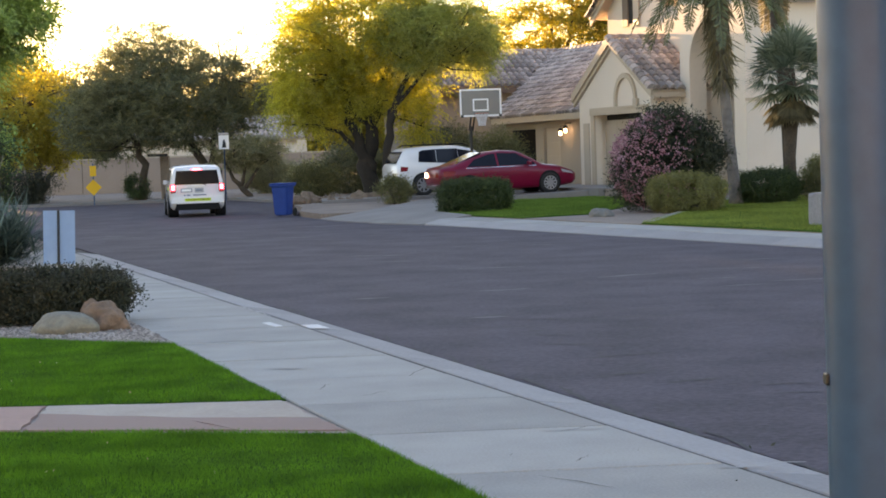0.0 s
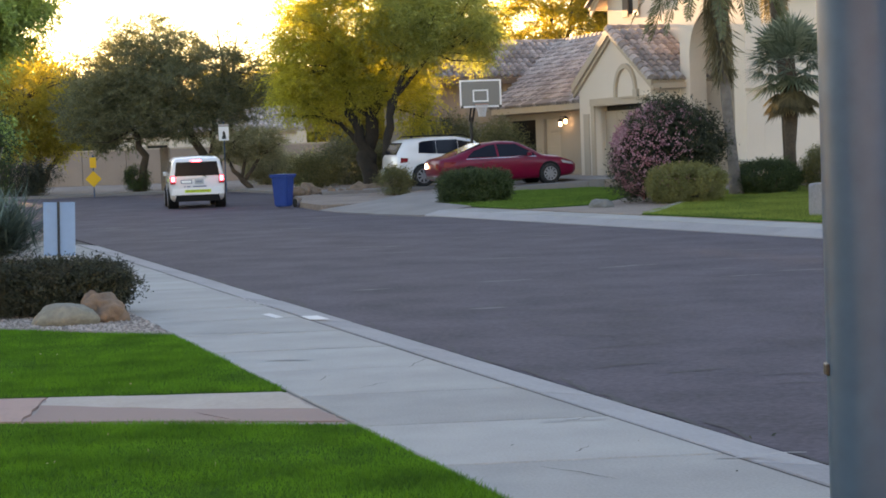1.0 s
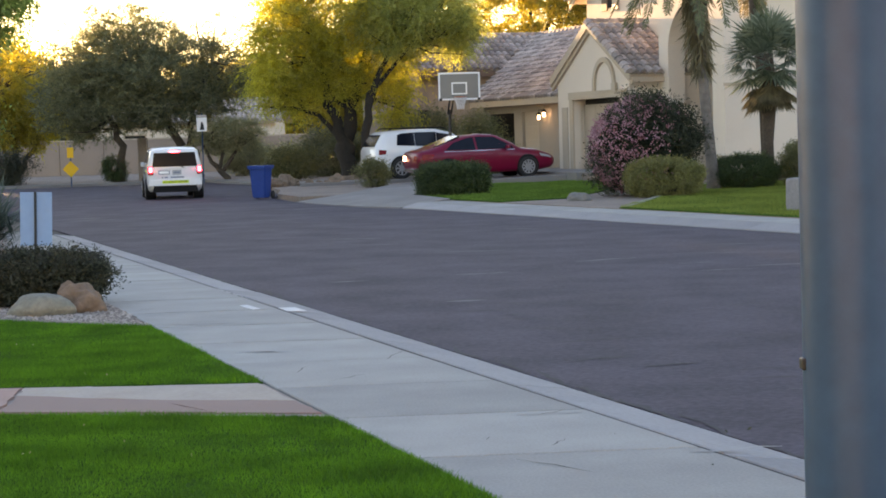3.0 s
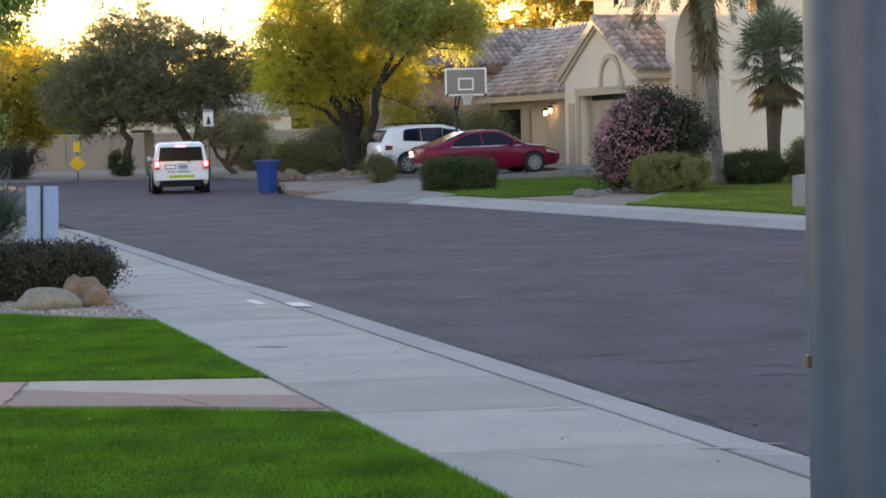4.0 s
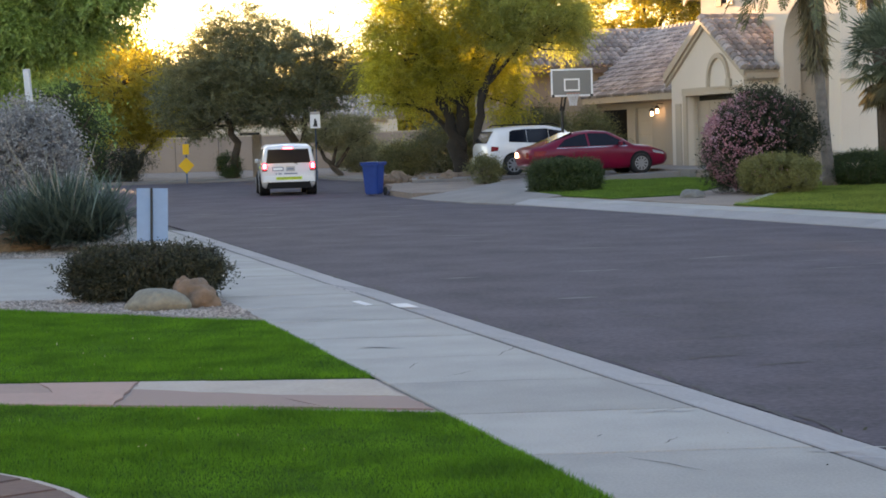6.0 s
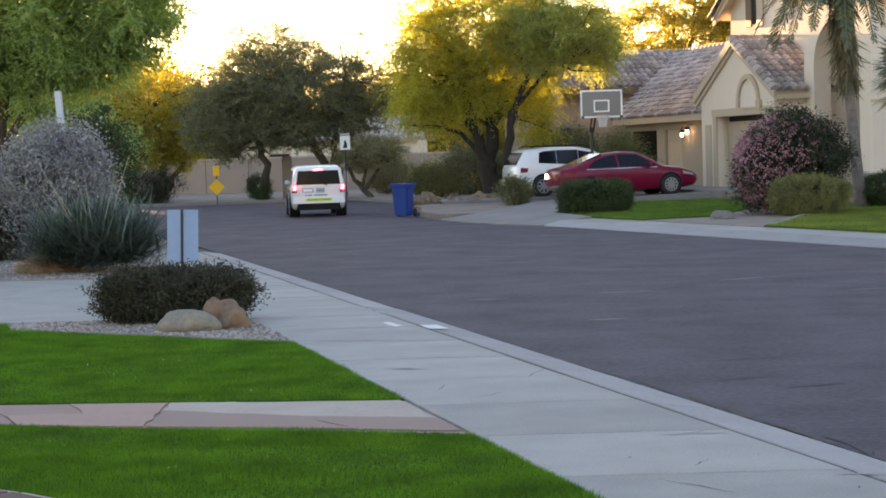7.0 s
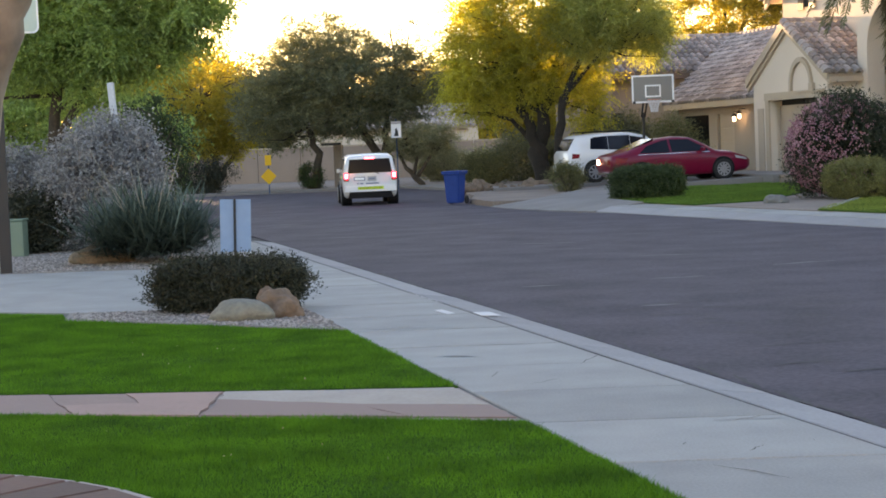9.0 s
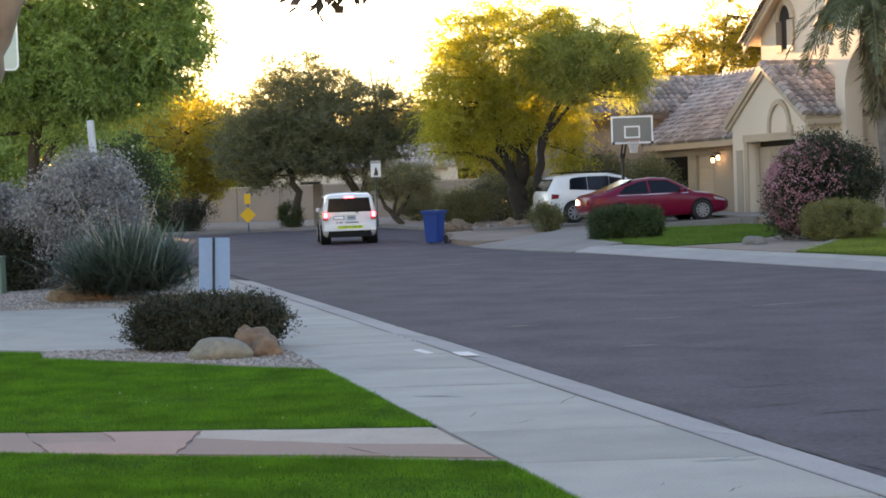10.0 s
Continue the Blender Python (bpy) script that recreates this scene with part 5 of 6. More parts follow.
part("strip", boxm(-0.22, 0.22, -0.012, 0.0, 2.77, 2.86), mat("faded_sign_strip", (0.46, 0.43, 0.43), rough=0.6, bump=0), ds)
bs = thing("back_of_sign", pose(-6.1, 27.9, -0.06, 0, 2, 8), "blank pale back of a sign panel on a thin black post", "sign")
part("panel", boxm(-0.245, 0.245, 0.02, 0.028, 0.22, 1.06, 0.003), ALU, bs)
bm = bmesh.new()
tube(bm, [(-0.01, 0.0, -0.1), (-0.01, 0.0, 1.07)], [0.02, 0.02], 8)
part("post", bm, BLACKM, bs)
ps = thing("park_sign", pose(-9.35, 27.0, 0.0, 0, 0, 18), "pale green sign with white rounded border on a dark post", "sign")
part("post", boxm(-0.29, -0.11, -0.04, 0.14, -0.1, 4.6, 0.01), BLACKM, ps)


def rounded_plate(x0, x1, z0, z1, r, y0, y1):
    """An upright plate with rounded corners."""
    bm = bmesh.new()
    ring = [(cx + r * math.cos(a), cz + r * math.sin(a)) for cx, cz, a0 in ((x1 - r, z1 - r, 0), (x0 + r, z1 - r, 90), (x0 + r, z0 + r, 180), (x1 - r, z0 + r, 270)) for a in (radians(a0 + k * 15) for k in range(7))]
    front, back = ([bm.verts.new((x, y, z)) for x, z in ring] for y in (y0, y1))
    bm.faces.new(front)
    bm.faces.new(back[::-1])
    for k in range(len(ring)):
        bm.faces.new((front[k - 1], back[k - 1], back[k], front[k]))
    bmesh.ops.recalc_face_normals(bm, faces=bm.faces[:])
    return bm


part("border", rounded_plate(-0.46, 0.50, 3.73, 4.6, 0.10, -0.07, -0.045), WHITEP, ps)
part("panel", rounded_plate(-0.43, 0.47, 3.76, 4.57, 0.075, -0.08, -0.072), MINT, ps)
lp = thing("square_post", pose(-9.72, 34.6, 0, 0, -3.5, 0), "tall pale square metal post beside the sage bush", "post")
part("shaft", boxm(-0.06, 0.06, -0.06, 0.06, -0.1, 3.25, 0.01), mat("pale_post", (0.52, 0.58, 0.66), rough=0.5, bump=0.05), lp)
ub = thing("utility_box", pose(-11.1, 31.9, 0.0, 0, 0, 5), "pale green metal utility cabinet on the gravel", "utility box")
UGREEN = mat("utility_green", (0.16, 0.24, 0.18), (0.13, 0.20, 0.15), 0.6, bump=0.05)
part("cabinet", boxm(-0.2, 0.2, -0.2, 0.2, 0.0, 0.66, 0.02), UGREEN, ub)
part("lid", boxm(-0.22, 0.22, -0.22, 0.22, 0.662, 0.70, 0.015), UGREEN, ub)

# galvanised post right beside the camera
gp = thing("steel_post", pose(0.537, 2.2, 0.0, 0, -0.25, 0), "thick galvanised steel post standing in the lawn", "post")
bm = bmesh.new()
tube(bm, [(0, 0, -0.1 + 0.2 * k) for k in range(18)], [0.0625] * 18, 40)
part("tube", bm, GALV, gp, smooth=True)
part("bolt", boxm(-0.066, -0.058, -0.01, 0.01, 1.395, 1.41, 0.002), BLACKM, gp)

blk = thing("stone_block", pose(7.22, 33.3, 0.08, 0, 0, 19), "rough grey cut stone block at the lawn's corner", "stone block")
STONE = mat("grey_block_stone", (0.30, 0.30, 0.32), (0.19, 0.19, 0.21), 0.9, grain=20, blot=5, bump=0.8, dist=0.03)
bm = boxm(-0.3, 0.3, -0.3, 0.3, -0.05, 0.62, 0.03)
bmesh.ops.subdivide_edges(bm, edges=bm.edges[:], cuts=3)
for v in bm.verts:
    v.co += Vector((noise.noise(v.co * 6), noise.noise(v.co * 6 + Vector((9, 0, 0))), noise.noise(v.co * 6 + Vector((0, 9, 0))))) * 0.02
part("block", bm, STONE, blk)
col = part("gate_pillar", boxm(-0.2, 0.2, -0.2, 0.2, -0.1, 1.95, 0.02), BLOCKWALL, m=pose(-12.75, 81.5, 0.03))
tagged(col, "tan stucco pillar on the verge", "pillar")


# ---- palms, yucca and flowers ----
def quads(name, v, material):
    v = np.asarray(v, float).reshape(-1, 4, 3)
    n = len(v)
    me = bpy.data.meshes.new(name)
    me.vertices.add(n * 4)
    me.vertices.foreach_set("co", v.reshape(-1))
    me.loops.add(n * 4)
    me.loops.foreach_set("vertex_index", np.arange(n * 4, dtype=np.int32))
    me.polygons.add(n)
    me.polygons.foreach_set("loop_start", np.arange(0, n * 4, 4, dtype=np.int32))
    me.update(calc_edges=True)
    me.materials.append(material)
    return me


def feather_frond(rng, origin, yaw, lift, length, drop):
    """One feather-leaf: an arching rib with hanging leaflets."""
    out = []
    o = np.array(origin, float)
    h = np.array((math.cos(yaw), math.sin(yaw), 0.0))
    side = np.array((-h[1], h[0], 0.0))
    prev = o
    n = 60
    for k in range(1, n + 1):
        f = k / n
        p = o + h * length * f * (1 - 0.15 * f) + np.array((0, 0, lift * f - drop * f * f))
        w = side * 0.02
        out.append([prev - w, prev + w, p + w, p - w])
        if k > 4:
            for s in (1, -1):
                ln_ = 0.40 * math.sin(math.pi * (0.12 + 0.85 * f)) + 0.08
                d = side * s * 0.75 + h * 0.5 + np.array((0, 0, -0.55)) + rng.normal(size=3) * 0.12
                d /= np.linalg.norm(d)
                q = p + d * ln_
                e = (p - prev) * 0.45
                mid_ = p + d * ln_ * 0.5
                out.append([p - e * 0.3, mid_ - e, q, mid_ + e])
        prev = p
    return out


palm = thing("feather_palm", pose(7.55, 46.0, 0.05), "tall feather palm with slim grey trunk and hanging dry skirt", "palm")
rng = np.random.default_rng(31)
bm = bmesh.new()
zs = [0, 0.3, 0.8, 1.6, 2.6, 3.6, 4.8, 5.6, 6.1]
tube(bm, [(-0.08 * z if z < 5 else -0.4 - 0.02 * (z - 5), 0, z) for z in zs], [0.21, 0.17, 0.15, 0.14, 0.135, 0.14, 0.17, 0.20, 0.12], 14)
part("trunk", bm, mat("palm_trunk", (0.22, 0.19, 0.17), (0.10, 0.085, 0.08), 0.95, grain=9, blot=3, bump=0.9, dist=0.04), palm, smooth=True)
fr = []
for k in range(34):
    fr += feather_frond(rng, (-0.43, 0, 5.95), k * 2.4 + rng.random() * 0.4, rng.uniform(0.5, 2.3), rng.uniform(1.9, 2.6), rng.uniform(1.5, 2.7))
child("crown", quads("crown", fr, L_PALM), palm)
zz = rng.uniform(3.2, 5.8, 1500)
rr_ = (0.13 + 0.15 * np.clip((zz - 3.0) / 2.4, 0, 1)) * rng.uniform(0.7, 1.2, 1500)
aa = rng.uniform(0, math.tau, 1500)
pos = np.stack([np.where(zz < 5, -0.08 * zz, -0.4) + np.cos(aa) * rr_, np.sin(aa) * rr_, zz], 1)
out_ = np.stack([np.cos(aa) * 0.06, np.sin(aa) * 0.06, np.full(1500, -1.0)], 1)
child("dry_skirt", leaves_mesh("dry_skirt", pos, 0.5, 0.035, rng, L_DRY, 0.0, out_), palm)


def fan_leaf(rng, origin, d, stalk, radius):
    out = []
    o = np.array(origin, float)
    d = np.array(d, float)
    d /= np.linalg.norm(d)
    side = np.cross(d, (0, 0, 1.0))
    side /= np.linalg.norm(side) + 1e-6
    up = np.cross(side, d)
    c = o + d * stalk + np.array((0, 0, -0.1 * stalk))
    out.append([o - side * 0.012, o + side * 0.012, c + side * 0.012, c - side * 0.012])
    for k in range(17):
        a = (k - 8) / 8 * 1.45
        q = d * math.cos(a) + side * math.sin(a) + up * 0.25 * math.cos(a * 2) + np.array((0, 0, -0.05))
        q /= np.linalg.norm(q)
        r = radius * rng.uniform(0.85, 1.1)
        w = np.cross(q, up)
        w /= np.linalg.norm(w) + 1e-6
        m_ = c + q * r * 0.55
        out.append([c, m_ + w * 0.035, c + q * r + np.array((0, 0, -0.08)), m_ - w * 0.035])
    return out


fan = thing("fan_palm", pose(9.42, 48.3, 0.05), "grey-green fan palm with stiff spiky leaves and shaggy trunk", "palm")
bm = bmesh.new()
tube(bm, [(0, 0, -0.1), (0, 0, 1.2), (0.05, 0, 2.5), (0.05, 0, 3.6)], [0.17, 0.15, 0.22, 0.12], 12)
part("trunk", bm, BARK, fan, smooth=True)
fr, dr = [], []
for k in range(64):
    el = -0.75 + 2.2 * (k / 63) ** 0.9
    a = k * 2.399
    fr += fan_leaf(rng, (0.05, 0, 3.45), (math.cos(a) * math.cos(el), math.sin(a) * math.cos(el), math.sin(el)), rng.uniform(0.5, 0.85), rng.uniform(0.65, 0.9))
for k in range(60):
    a = k * 2.399
    dr += fan_leaf(rng, (0.05, 0, 3.1), (math.cos(a) * 0.6, math.sin(a) * 0.6, -rng.uniform(0.6, 1.3)), rng.uniform(0.4, 0.7), rng.uniform(0.45, 0.65))
child("crown", quads("crown", fr, L_FAN), fan)
child("dry_skirt", quads("dry_skirt", dr, L_DRY), fan)
# dry fronds hanging from a neighbouring palm, beside the side wall
dp = thing("dry_palm_trunk", pose(9.75, 50.6, 0.3), "tall palm trunk with brown fibrous bark near the wall", "palm")
bm = bmesh.new()
tube(bm, [(0.1, 0, -0.3), (0, 0, 2.5), (-0.2, 0, 4.6), (-0.25, 0, 7.5)], [0.16, 0.14, 0.15, 0.2], 12)
part("trunk", bm, BARK, dp, smooth=True)
fr = []
for k in range(10):
    fr += feather_frond(rng, (-0.22, 0, 6.6), rng.random() * math.tau, -0.4, rng.uniform(0.2, 0.45), rng.uniform(1.2, 1.9))
child("dry_skirt", quads("dry_skirt", fr, L_DRY), dp)

yuc = thing("blue_yucca", pose(-7.6, 28.8, 0.0), "spiky blue-green yucca clump with pale dry stalks", "yucca")
bl = []
for k in range(4200):
    a, el = rng.random() * math.tau, abs(rng.normal(0.0, 0.55)) + 0.08
    d = np.array((math.cos(a) * math.cos(el), math.sin(a) * math.cos(el), math.sin(el)))
    o = np.array((rng.normal() * 0.36 - 0.12, rng.normal() * 0.26, rng.uniform(0.05, 0.45)))
    ln_ = rng.uniform(0.75, 1.3)
    w = np.cross(d, (0, 0, 1.0))
    w = w / (np.linalg.norm(w) + 1e-6) * 0.017
    m_ = o + d * ln_ * 0.5
    e_ = o + d * ln_ + np.array((0, 0, -0.10))
    bl.append([o, m_ + w, e_, m_ - w])
child("foliage", quads("foliage", bl, L_YUCCA), yuc)
STALK = mat("dry_stalk", (0.36, 0.33, 0.27), (0.28, 0.25, 0.2), 0.9, bump=0.1)
for k in range(7):
    a = rng.uniform(2.2, 4.6) if k < 5 else rng.uniform(-0.6, 0.9)
    bm = bmesh.new()
    q = rng.uniform(0.3, 1.1)
    tube(bm, [(0, 0, 0.2), (math.cos(a) * q * 0.5, -0.5, 0.9), (math.cos(a) * q * 1.1, -0.55, rng.uniform(1.5, 2.0))], [0.009, 0.007, 0.004], 5)
    part("stalk", bm, STALK, yuc)

# pink flowers over the oleander
u = rng.normal(size=(3200, 3))
u /= np.linalg.norm(u, axis=1)[:, None]
u = u[(u[:, 1] < 0.4) & (u[:, 0] < 0.12 + 0.3 * rng.normal(size=len(u)))]
pos = u * np.array((1.33, 1.2, 1.22)) * rng.uniform(0.93, 1.06, (len(u), 1)) + np.array((0, 0, 1.18))
pos = np.repeat(pos[pos[:, 2] > 0.15], 5, 0)
pos += rng.normal(size=pos.shape) * 0.025
child("blossom", leaves_mesh("blossom", pos, 0.055, 0.05, rng, L_FLOWER), fl)
bush("driveway_shrub", (2.0, 62.6, 0.1), (0.95, 0.6, 1.12), 41, L_BUSH, "loose olive shrub beside the garage wall", 200, 80, 0.16, (0.09, 0.03))
bush("verge_shrub", (-5.3, 74, 0.03), (1.1, 0.8, 0.6), 42, L_BUSH, "low green shrub on the earth verge", 160, 80, 0.16, (0.11, 0.03))
bush("verge_shrub", (-12.0, 83, 0.03), (0.5, 0.5, 0.25), 43, L_DARK, "low dry shrub on the earth verge", 60, 70, 0.12, (0.1, 0.03))
bush("verge_shrub", (-18.6, 78.6, 0.03), (1.5, 0.8, 0.7), 44, L_DARK, "low dry brown shrub on the earth verge", 160, 70, 0.16, (0.12, 0.03))
bush("verge_shrub", (-21.5, 77.8, 0.03), (1.6, 0.9, 0.85), 45, L_BUSH, "low olive shrub on the earth verge", 160, 70, 0.18, (0.12, 0.03))
bush("verge_shrub", (-6.2, 84, 0.03), (1.0, 0.8, 0.6), 46, L_PALEOLIVE, "hazy olive shrub before the far house", 220, 70, 0.25, (0.14, 0.05))
bush("verge_shrub", (-3.9, 79, 0.03), (1.6, 1.0, 1.0), 47, L_OLIVE, "dark shrub beneath the palo verde tree", 200, 70, 0.22, (0.14, 0.05))
bush("verge_shrub", (0.2, 75, 0.03), (1.8, 1.0, 1.3), 48, L_OLIVE, "dark shrub behind the parked car", 220, 70, 0.25, (0.14, 0.05))
bush("verge_shrub", (-8.4, 86, 0.03), (1.3, 0.8, 0.8), 50, L_PALEOLIVE, "pale scruffy shrub before the block wall", 200, 70, 0.2, (0.12, 0.04))
rs = random.Random(5)
for k in range(16):
    x, y = rs.uniform(-4.6, -1.2), rs.uniform(62.5, 66)
    rock("rock", pose(x - 0.6, y - 1.2, 0.02, 0, 0, rs.uniform(0, 180)), (rs.uniform(0.15, 0.4), rs.uniform(0.15, 0.3), rs.uniform(0.12, 0.3)), 20 + k, ROCKR, "reddish-brown rough rock in the desert bed", 0.4, "desert bed rocks")

# ---- near tree at the edge of the lawn ----
tree("shade_tree", (-2.12, 5.0, 0.0), [(1.0, 0.6, 3.75, 1.6, 0.9, 0.75, 1), (-0.4, 0.8, 3.8, 1.2, 0.9, 0.7, 1)],
     [[(-0.05, 0, -0.1, 0.17), (0.1, 0, 0.9, 0.125), (0.2, 0, 1.65, 0.112), (0.29, 0, 2.0, 0.108), (0.36, 0.02, 2.2, 0.10), (0.55, 0.05, 2.6, 0.085), (0.95, 0.2, 3.4, 0.05)], [(0.2, 0, 1.5, 0.06), (-0.2, 0.2, 2.3, 0.055), (-0.5, 0.5, 3.4, 0.03)]], 51, L_HEDGE, "tree with smooth pale mottled bark leaning over the lawn", 120, 60, 0.2, (0.09, 0.04), bark=PALEBARK, twigs=20, jit=0.06, sides=24)
L_BROWN = leaf_mat("brown_leaf", (0.06, 0.04, 0.028), (0.15, 0.10, 0.07), 0.3)
tw = bmesh.new()
tube(tw, [(-1.1, 5.2, 3.1), (-0.85, 5.05, 2.6), (-0.76, 5.0, 2.27)], [0.008, 0.006, 0.003], 5)
twg = bpy.data.objects["shade_tree"]
part("twig", tw, BARK, twg, m=pose(2.08, -5.0, 0))
pos = np.array([(-0.86, 5, 2.29), (-0.82, 5, 2.26), (-0.78, 5, 2.27), (-0.74, 5, 2.27), (-0.70, 5, 2.28), (-0.66, 5, 2.29), (-0.77, 5.02, 2.28), (-0.73, 4.98, 2.29), (-0.69, 5.0, 2.30), (-0.38, 5, 2.30)]) + np.array((2.155, -5.0, -0.004))
pos = np.repeat(pos, 6, 0) + rng.normal(size=(60, 3)) * 0.016 - np.array((0.0, 0, 0.012))
child("hanging_leaves", leaves_mesh("hanging_leaves", pos, 0.058, 0.03, rng, L_BROWN, 0.7), twg)

# ---- far walls and house ----
BW = thing("boundary_wall", pose(0, 101, 0), "long tan block wall behind the verge", "wall", kind="structure")
for k in range(17):
    part("panel", boxm(-48 + k * 2.5, -45.53 + k * 2.5, 0, 0.2, 0, 1.95), BLOCKWALL, BW)
    part("cap", boxm(-48 + k * 2.5, -45.53 + k * 2.5, -0.03, 0.23, 1.952, 2.03), TRIM, BW)
fh = thing("far_house", pose(-13.5, 106, 0), "low tan stucco house with tiled roof behind trees", "house")
part("wall", boxm(-6, 4.8, 0, 8, 0, 2.9), STUCCO, fh)
for x in (-3.5, 2.8):
    w = part("window", boxm(x - 0.6, x + 0.6, -0.03, -0.002, 1.0, 2.2), DARKIN, fh)
    part("window_frame", boxm(x - 0.68, x + 0.68, -0.025, -0.003, 0.92, 2.28), TRIM, w)
tiled_roof(fh, (-6.5, -0.5, 2.85), (5.3, -0.5, 2.85), (0, 4.5, 1.5), "roof", 0)
tiled_roof(fh, (-6.5, 8.5, 2.85), (5.3, 8.5, 2.85), (0, -4.5, 1.5), "roof", 0)

# ---- wall lamps by the garage ----
LAMP = glow("warm_lamp_glass", (1.0, 0.76, 0.46), 1.9)
for k, (y, z) in enumerate(((62.5, 2.27), (62.0, 2.36))):
    p = STREET @ Vector((26.26, y, z))
    lm = thing("wall_lamp", pose(p.x, p.y, p.z), "lit warm wall lantern with dark metal cap", "lamp", "garage lamps")
    part("glass", boxm(-0.055, 0.055, -0.055, 0.055, -0.08, 0.08, 0.02), LAMP, lm)
    bm = bmesh.new()
    bmesh.ops.create_cone(bm, cap_ends=True, segments=8, radius1=0.12, radius2=0.02, depth=0.1, matrix=pose(0, 0, 0.155))
    part("cap", bm, BLACKM, lm)
    bm = bmesh.new()
    tube(bm, [(0, 0, 0.2), (0, 0, 0.28), (0.235, 0.08, 0.28)], [0.012, 0.012, 0.012], 6)
    part("bracket", bm, BLACKM, lm)

# ---- flagstone path, edging stones, gravel, grass ----
path = thing("flagstone_path", pose(0, 0, 0), "pink and pale sandstone flagstone path across the lawn", "path", kind="structure")
rs = random.Random(8)


def path_at(f, g):
    """A point of the path: f metres from the pavement, g from 0 (near edge) to 1 (far edge)."""
    a = Vector((-0.63, 10.95)) + Vector((-3.55, 0.70)) * (f / 3.6)
    b = Vector((-1.17, 12.43)) + Vector((-3.35, 0.22)) * (f / 3.6)
    return a.lerp(b, g)


def stone(corners, material):
    """An irregular slab: its sides waver between the corners."""
    ring = []
    for (f0, g0), (f1, g1) in zip(corners, corners[1:] + corners[:1]):
        for k in range(4):
            t = k / 4
            j = 0.0 if k == 0 else 1.0
            ring.append((f0 + (f1 - f0) * t + rs.uniform(-0.025, 0.025) * j, min(0.995, max(0.005, g0 + (g1 - g0) * t + rs.uniform(-0.02, 0.02) * j))))
    cf, cg = sum(p[0] for p in ring) / len(ring), sum(p[1] for p in ring) / len(ring)
    pts = [tuple(path_at(max(cf + (p[0] - cf) * 0.985, 0.02), cg + (p[1] - cg) * 0.975)) for p in ring]
    part("flagstone", prism(pts, -0.05, rs.uniform(0.0, 0.008)), material, path)


f, top_f, bot_f = 0.03, 0.03, 0.03
while f < 11:
    w = rs.uniform(0.8, 1.5)
    n_top, n_bot = f + w + rs.uniform(-0.35, 0.35), f + w + rs.uniform(-0.35, 0.35)
    kind_ = rs.random()
    if kind_ < 0.35:
        stone([(bot_f, 0.0), (n_bot, 0.0), (n_top, 1.0), (top_f, 1.0)], FLAG)
    else:
        c0, c1 = rs.uniform(0.35, 0.75), rs.uniform(0.35, 0.75)
        m0, m1 = bot_f + (top_f - bot_f) * c0, n_bot + (n_top - n_bot) * c1
        stone([(bot_f, 0.0), (n_bot, 0.0), (m1, c1), (m0, c0)], FLAG)
        if kind_ < 0.6:
            mt = (top_f + n_top) / 2 + rs.uniform(-0.2, 0.2)
            mm, cm = (m0 + m1) / 2, (c0 + c1) / 2
            stone([(m0, c0), (mm, cm), (mt, 1.0), (top_f, 1.0)], FLAGPALE if f < 1.0 or f > 4.4 else FLAG)
            stone([(mm, cm), (m1, c1), (n_top, 1.0), (mt, 1.0)], FLAG)
        else:
            stone([(m0, c0), (m1, c1), (n_top, 1.0), (top_f, 1.0)], FLAGPALE if f < 1.0 or f > 4.4 else FLAG)
    f, top_f, bot_f = f + w, n_top, n_bot

REDSTONE = mat("red_flagstone", (0.15, 0.075, 0.058), (0.09, 0.048, 0.04), 0.85, grain=25, blot=3, bump=0.3, obj=0.5)
walkway = thing("curved_walkway", pose(0, 0, 0), "curved red flagstone walkway with pale edge stones in the lawn", "path", kind="structure")
cen, n = Vector((-4.3, 6.9)), 22
for k in range(n):
    a0, a1 = radians(100 - k * 9), radians(100 - (k + 1) * 9 + 0.6)
    for r0, r1, m_, z in ((1.0, 2.47, REDSTONE, 0.05), (2.48, 2.54, FLAGPALE, 0.035)):
        pts = [(cen.x + r * math.cos(a), cen.y + r * math.sin(a)) for r, a in ((r0, a0), (r1, a0), (r1, a1), (r0, a1))]
        bm = prism(pts, -0.08, z)
        bmesh.ops.bevel(bm, geom=bm.edges[:], offset=0.01, segments=1, affect="EDGES")
        part("edge_stone" if r0 > 2 else "flagstone", bm, m_, walkway)
region("walkway_bed", [(cen.x + 2.6 * math.cos(k * math.tau / 40), cen.y + 2.6 * math.sin(k * math.tau / 40)) for k in range(40)], -0.1, 0.004, JOINT, "dark mortar under the curved walkway", "path")

# white paint marks and patches on the kerb and pavement
PALEC = mat("white_paint_mark", (0.62, 0.62, 0.62), (0.52, 0.52, 0.52), 0.7, bump=0.1)
for nm, pts in (("paint_mark", [(-1.93, 18.30), (-1.86, 18.36), (-1.68, 17.90), (-1.75, 17.84)]), ("paint_mark", [(-1.5, 17.93), (-1.33, 17.93), (-1.19, 17.53), (-1.38, 17.55)])):
    o = part(nm, prism(pts, 0.003, 0.008), PALEC)
    tagged(o, "white paint mark on the pavement edge", "paint mark", kind="structure")


def inside(pts, x, y):
    c = np.zeros(len(x), bool)
    for (x0, y0), (x1, y1) in zip(pts, pts[1:] + pts[:1]):
        c ^= ((y0 > y) != (y1 > y)) & (x < (x1 - x0) * (y - y0) / (y1 - y0 + 1e-9) + x0)
    return c


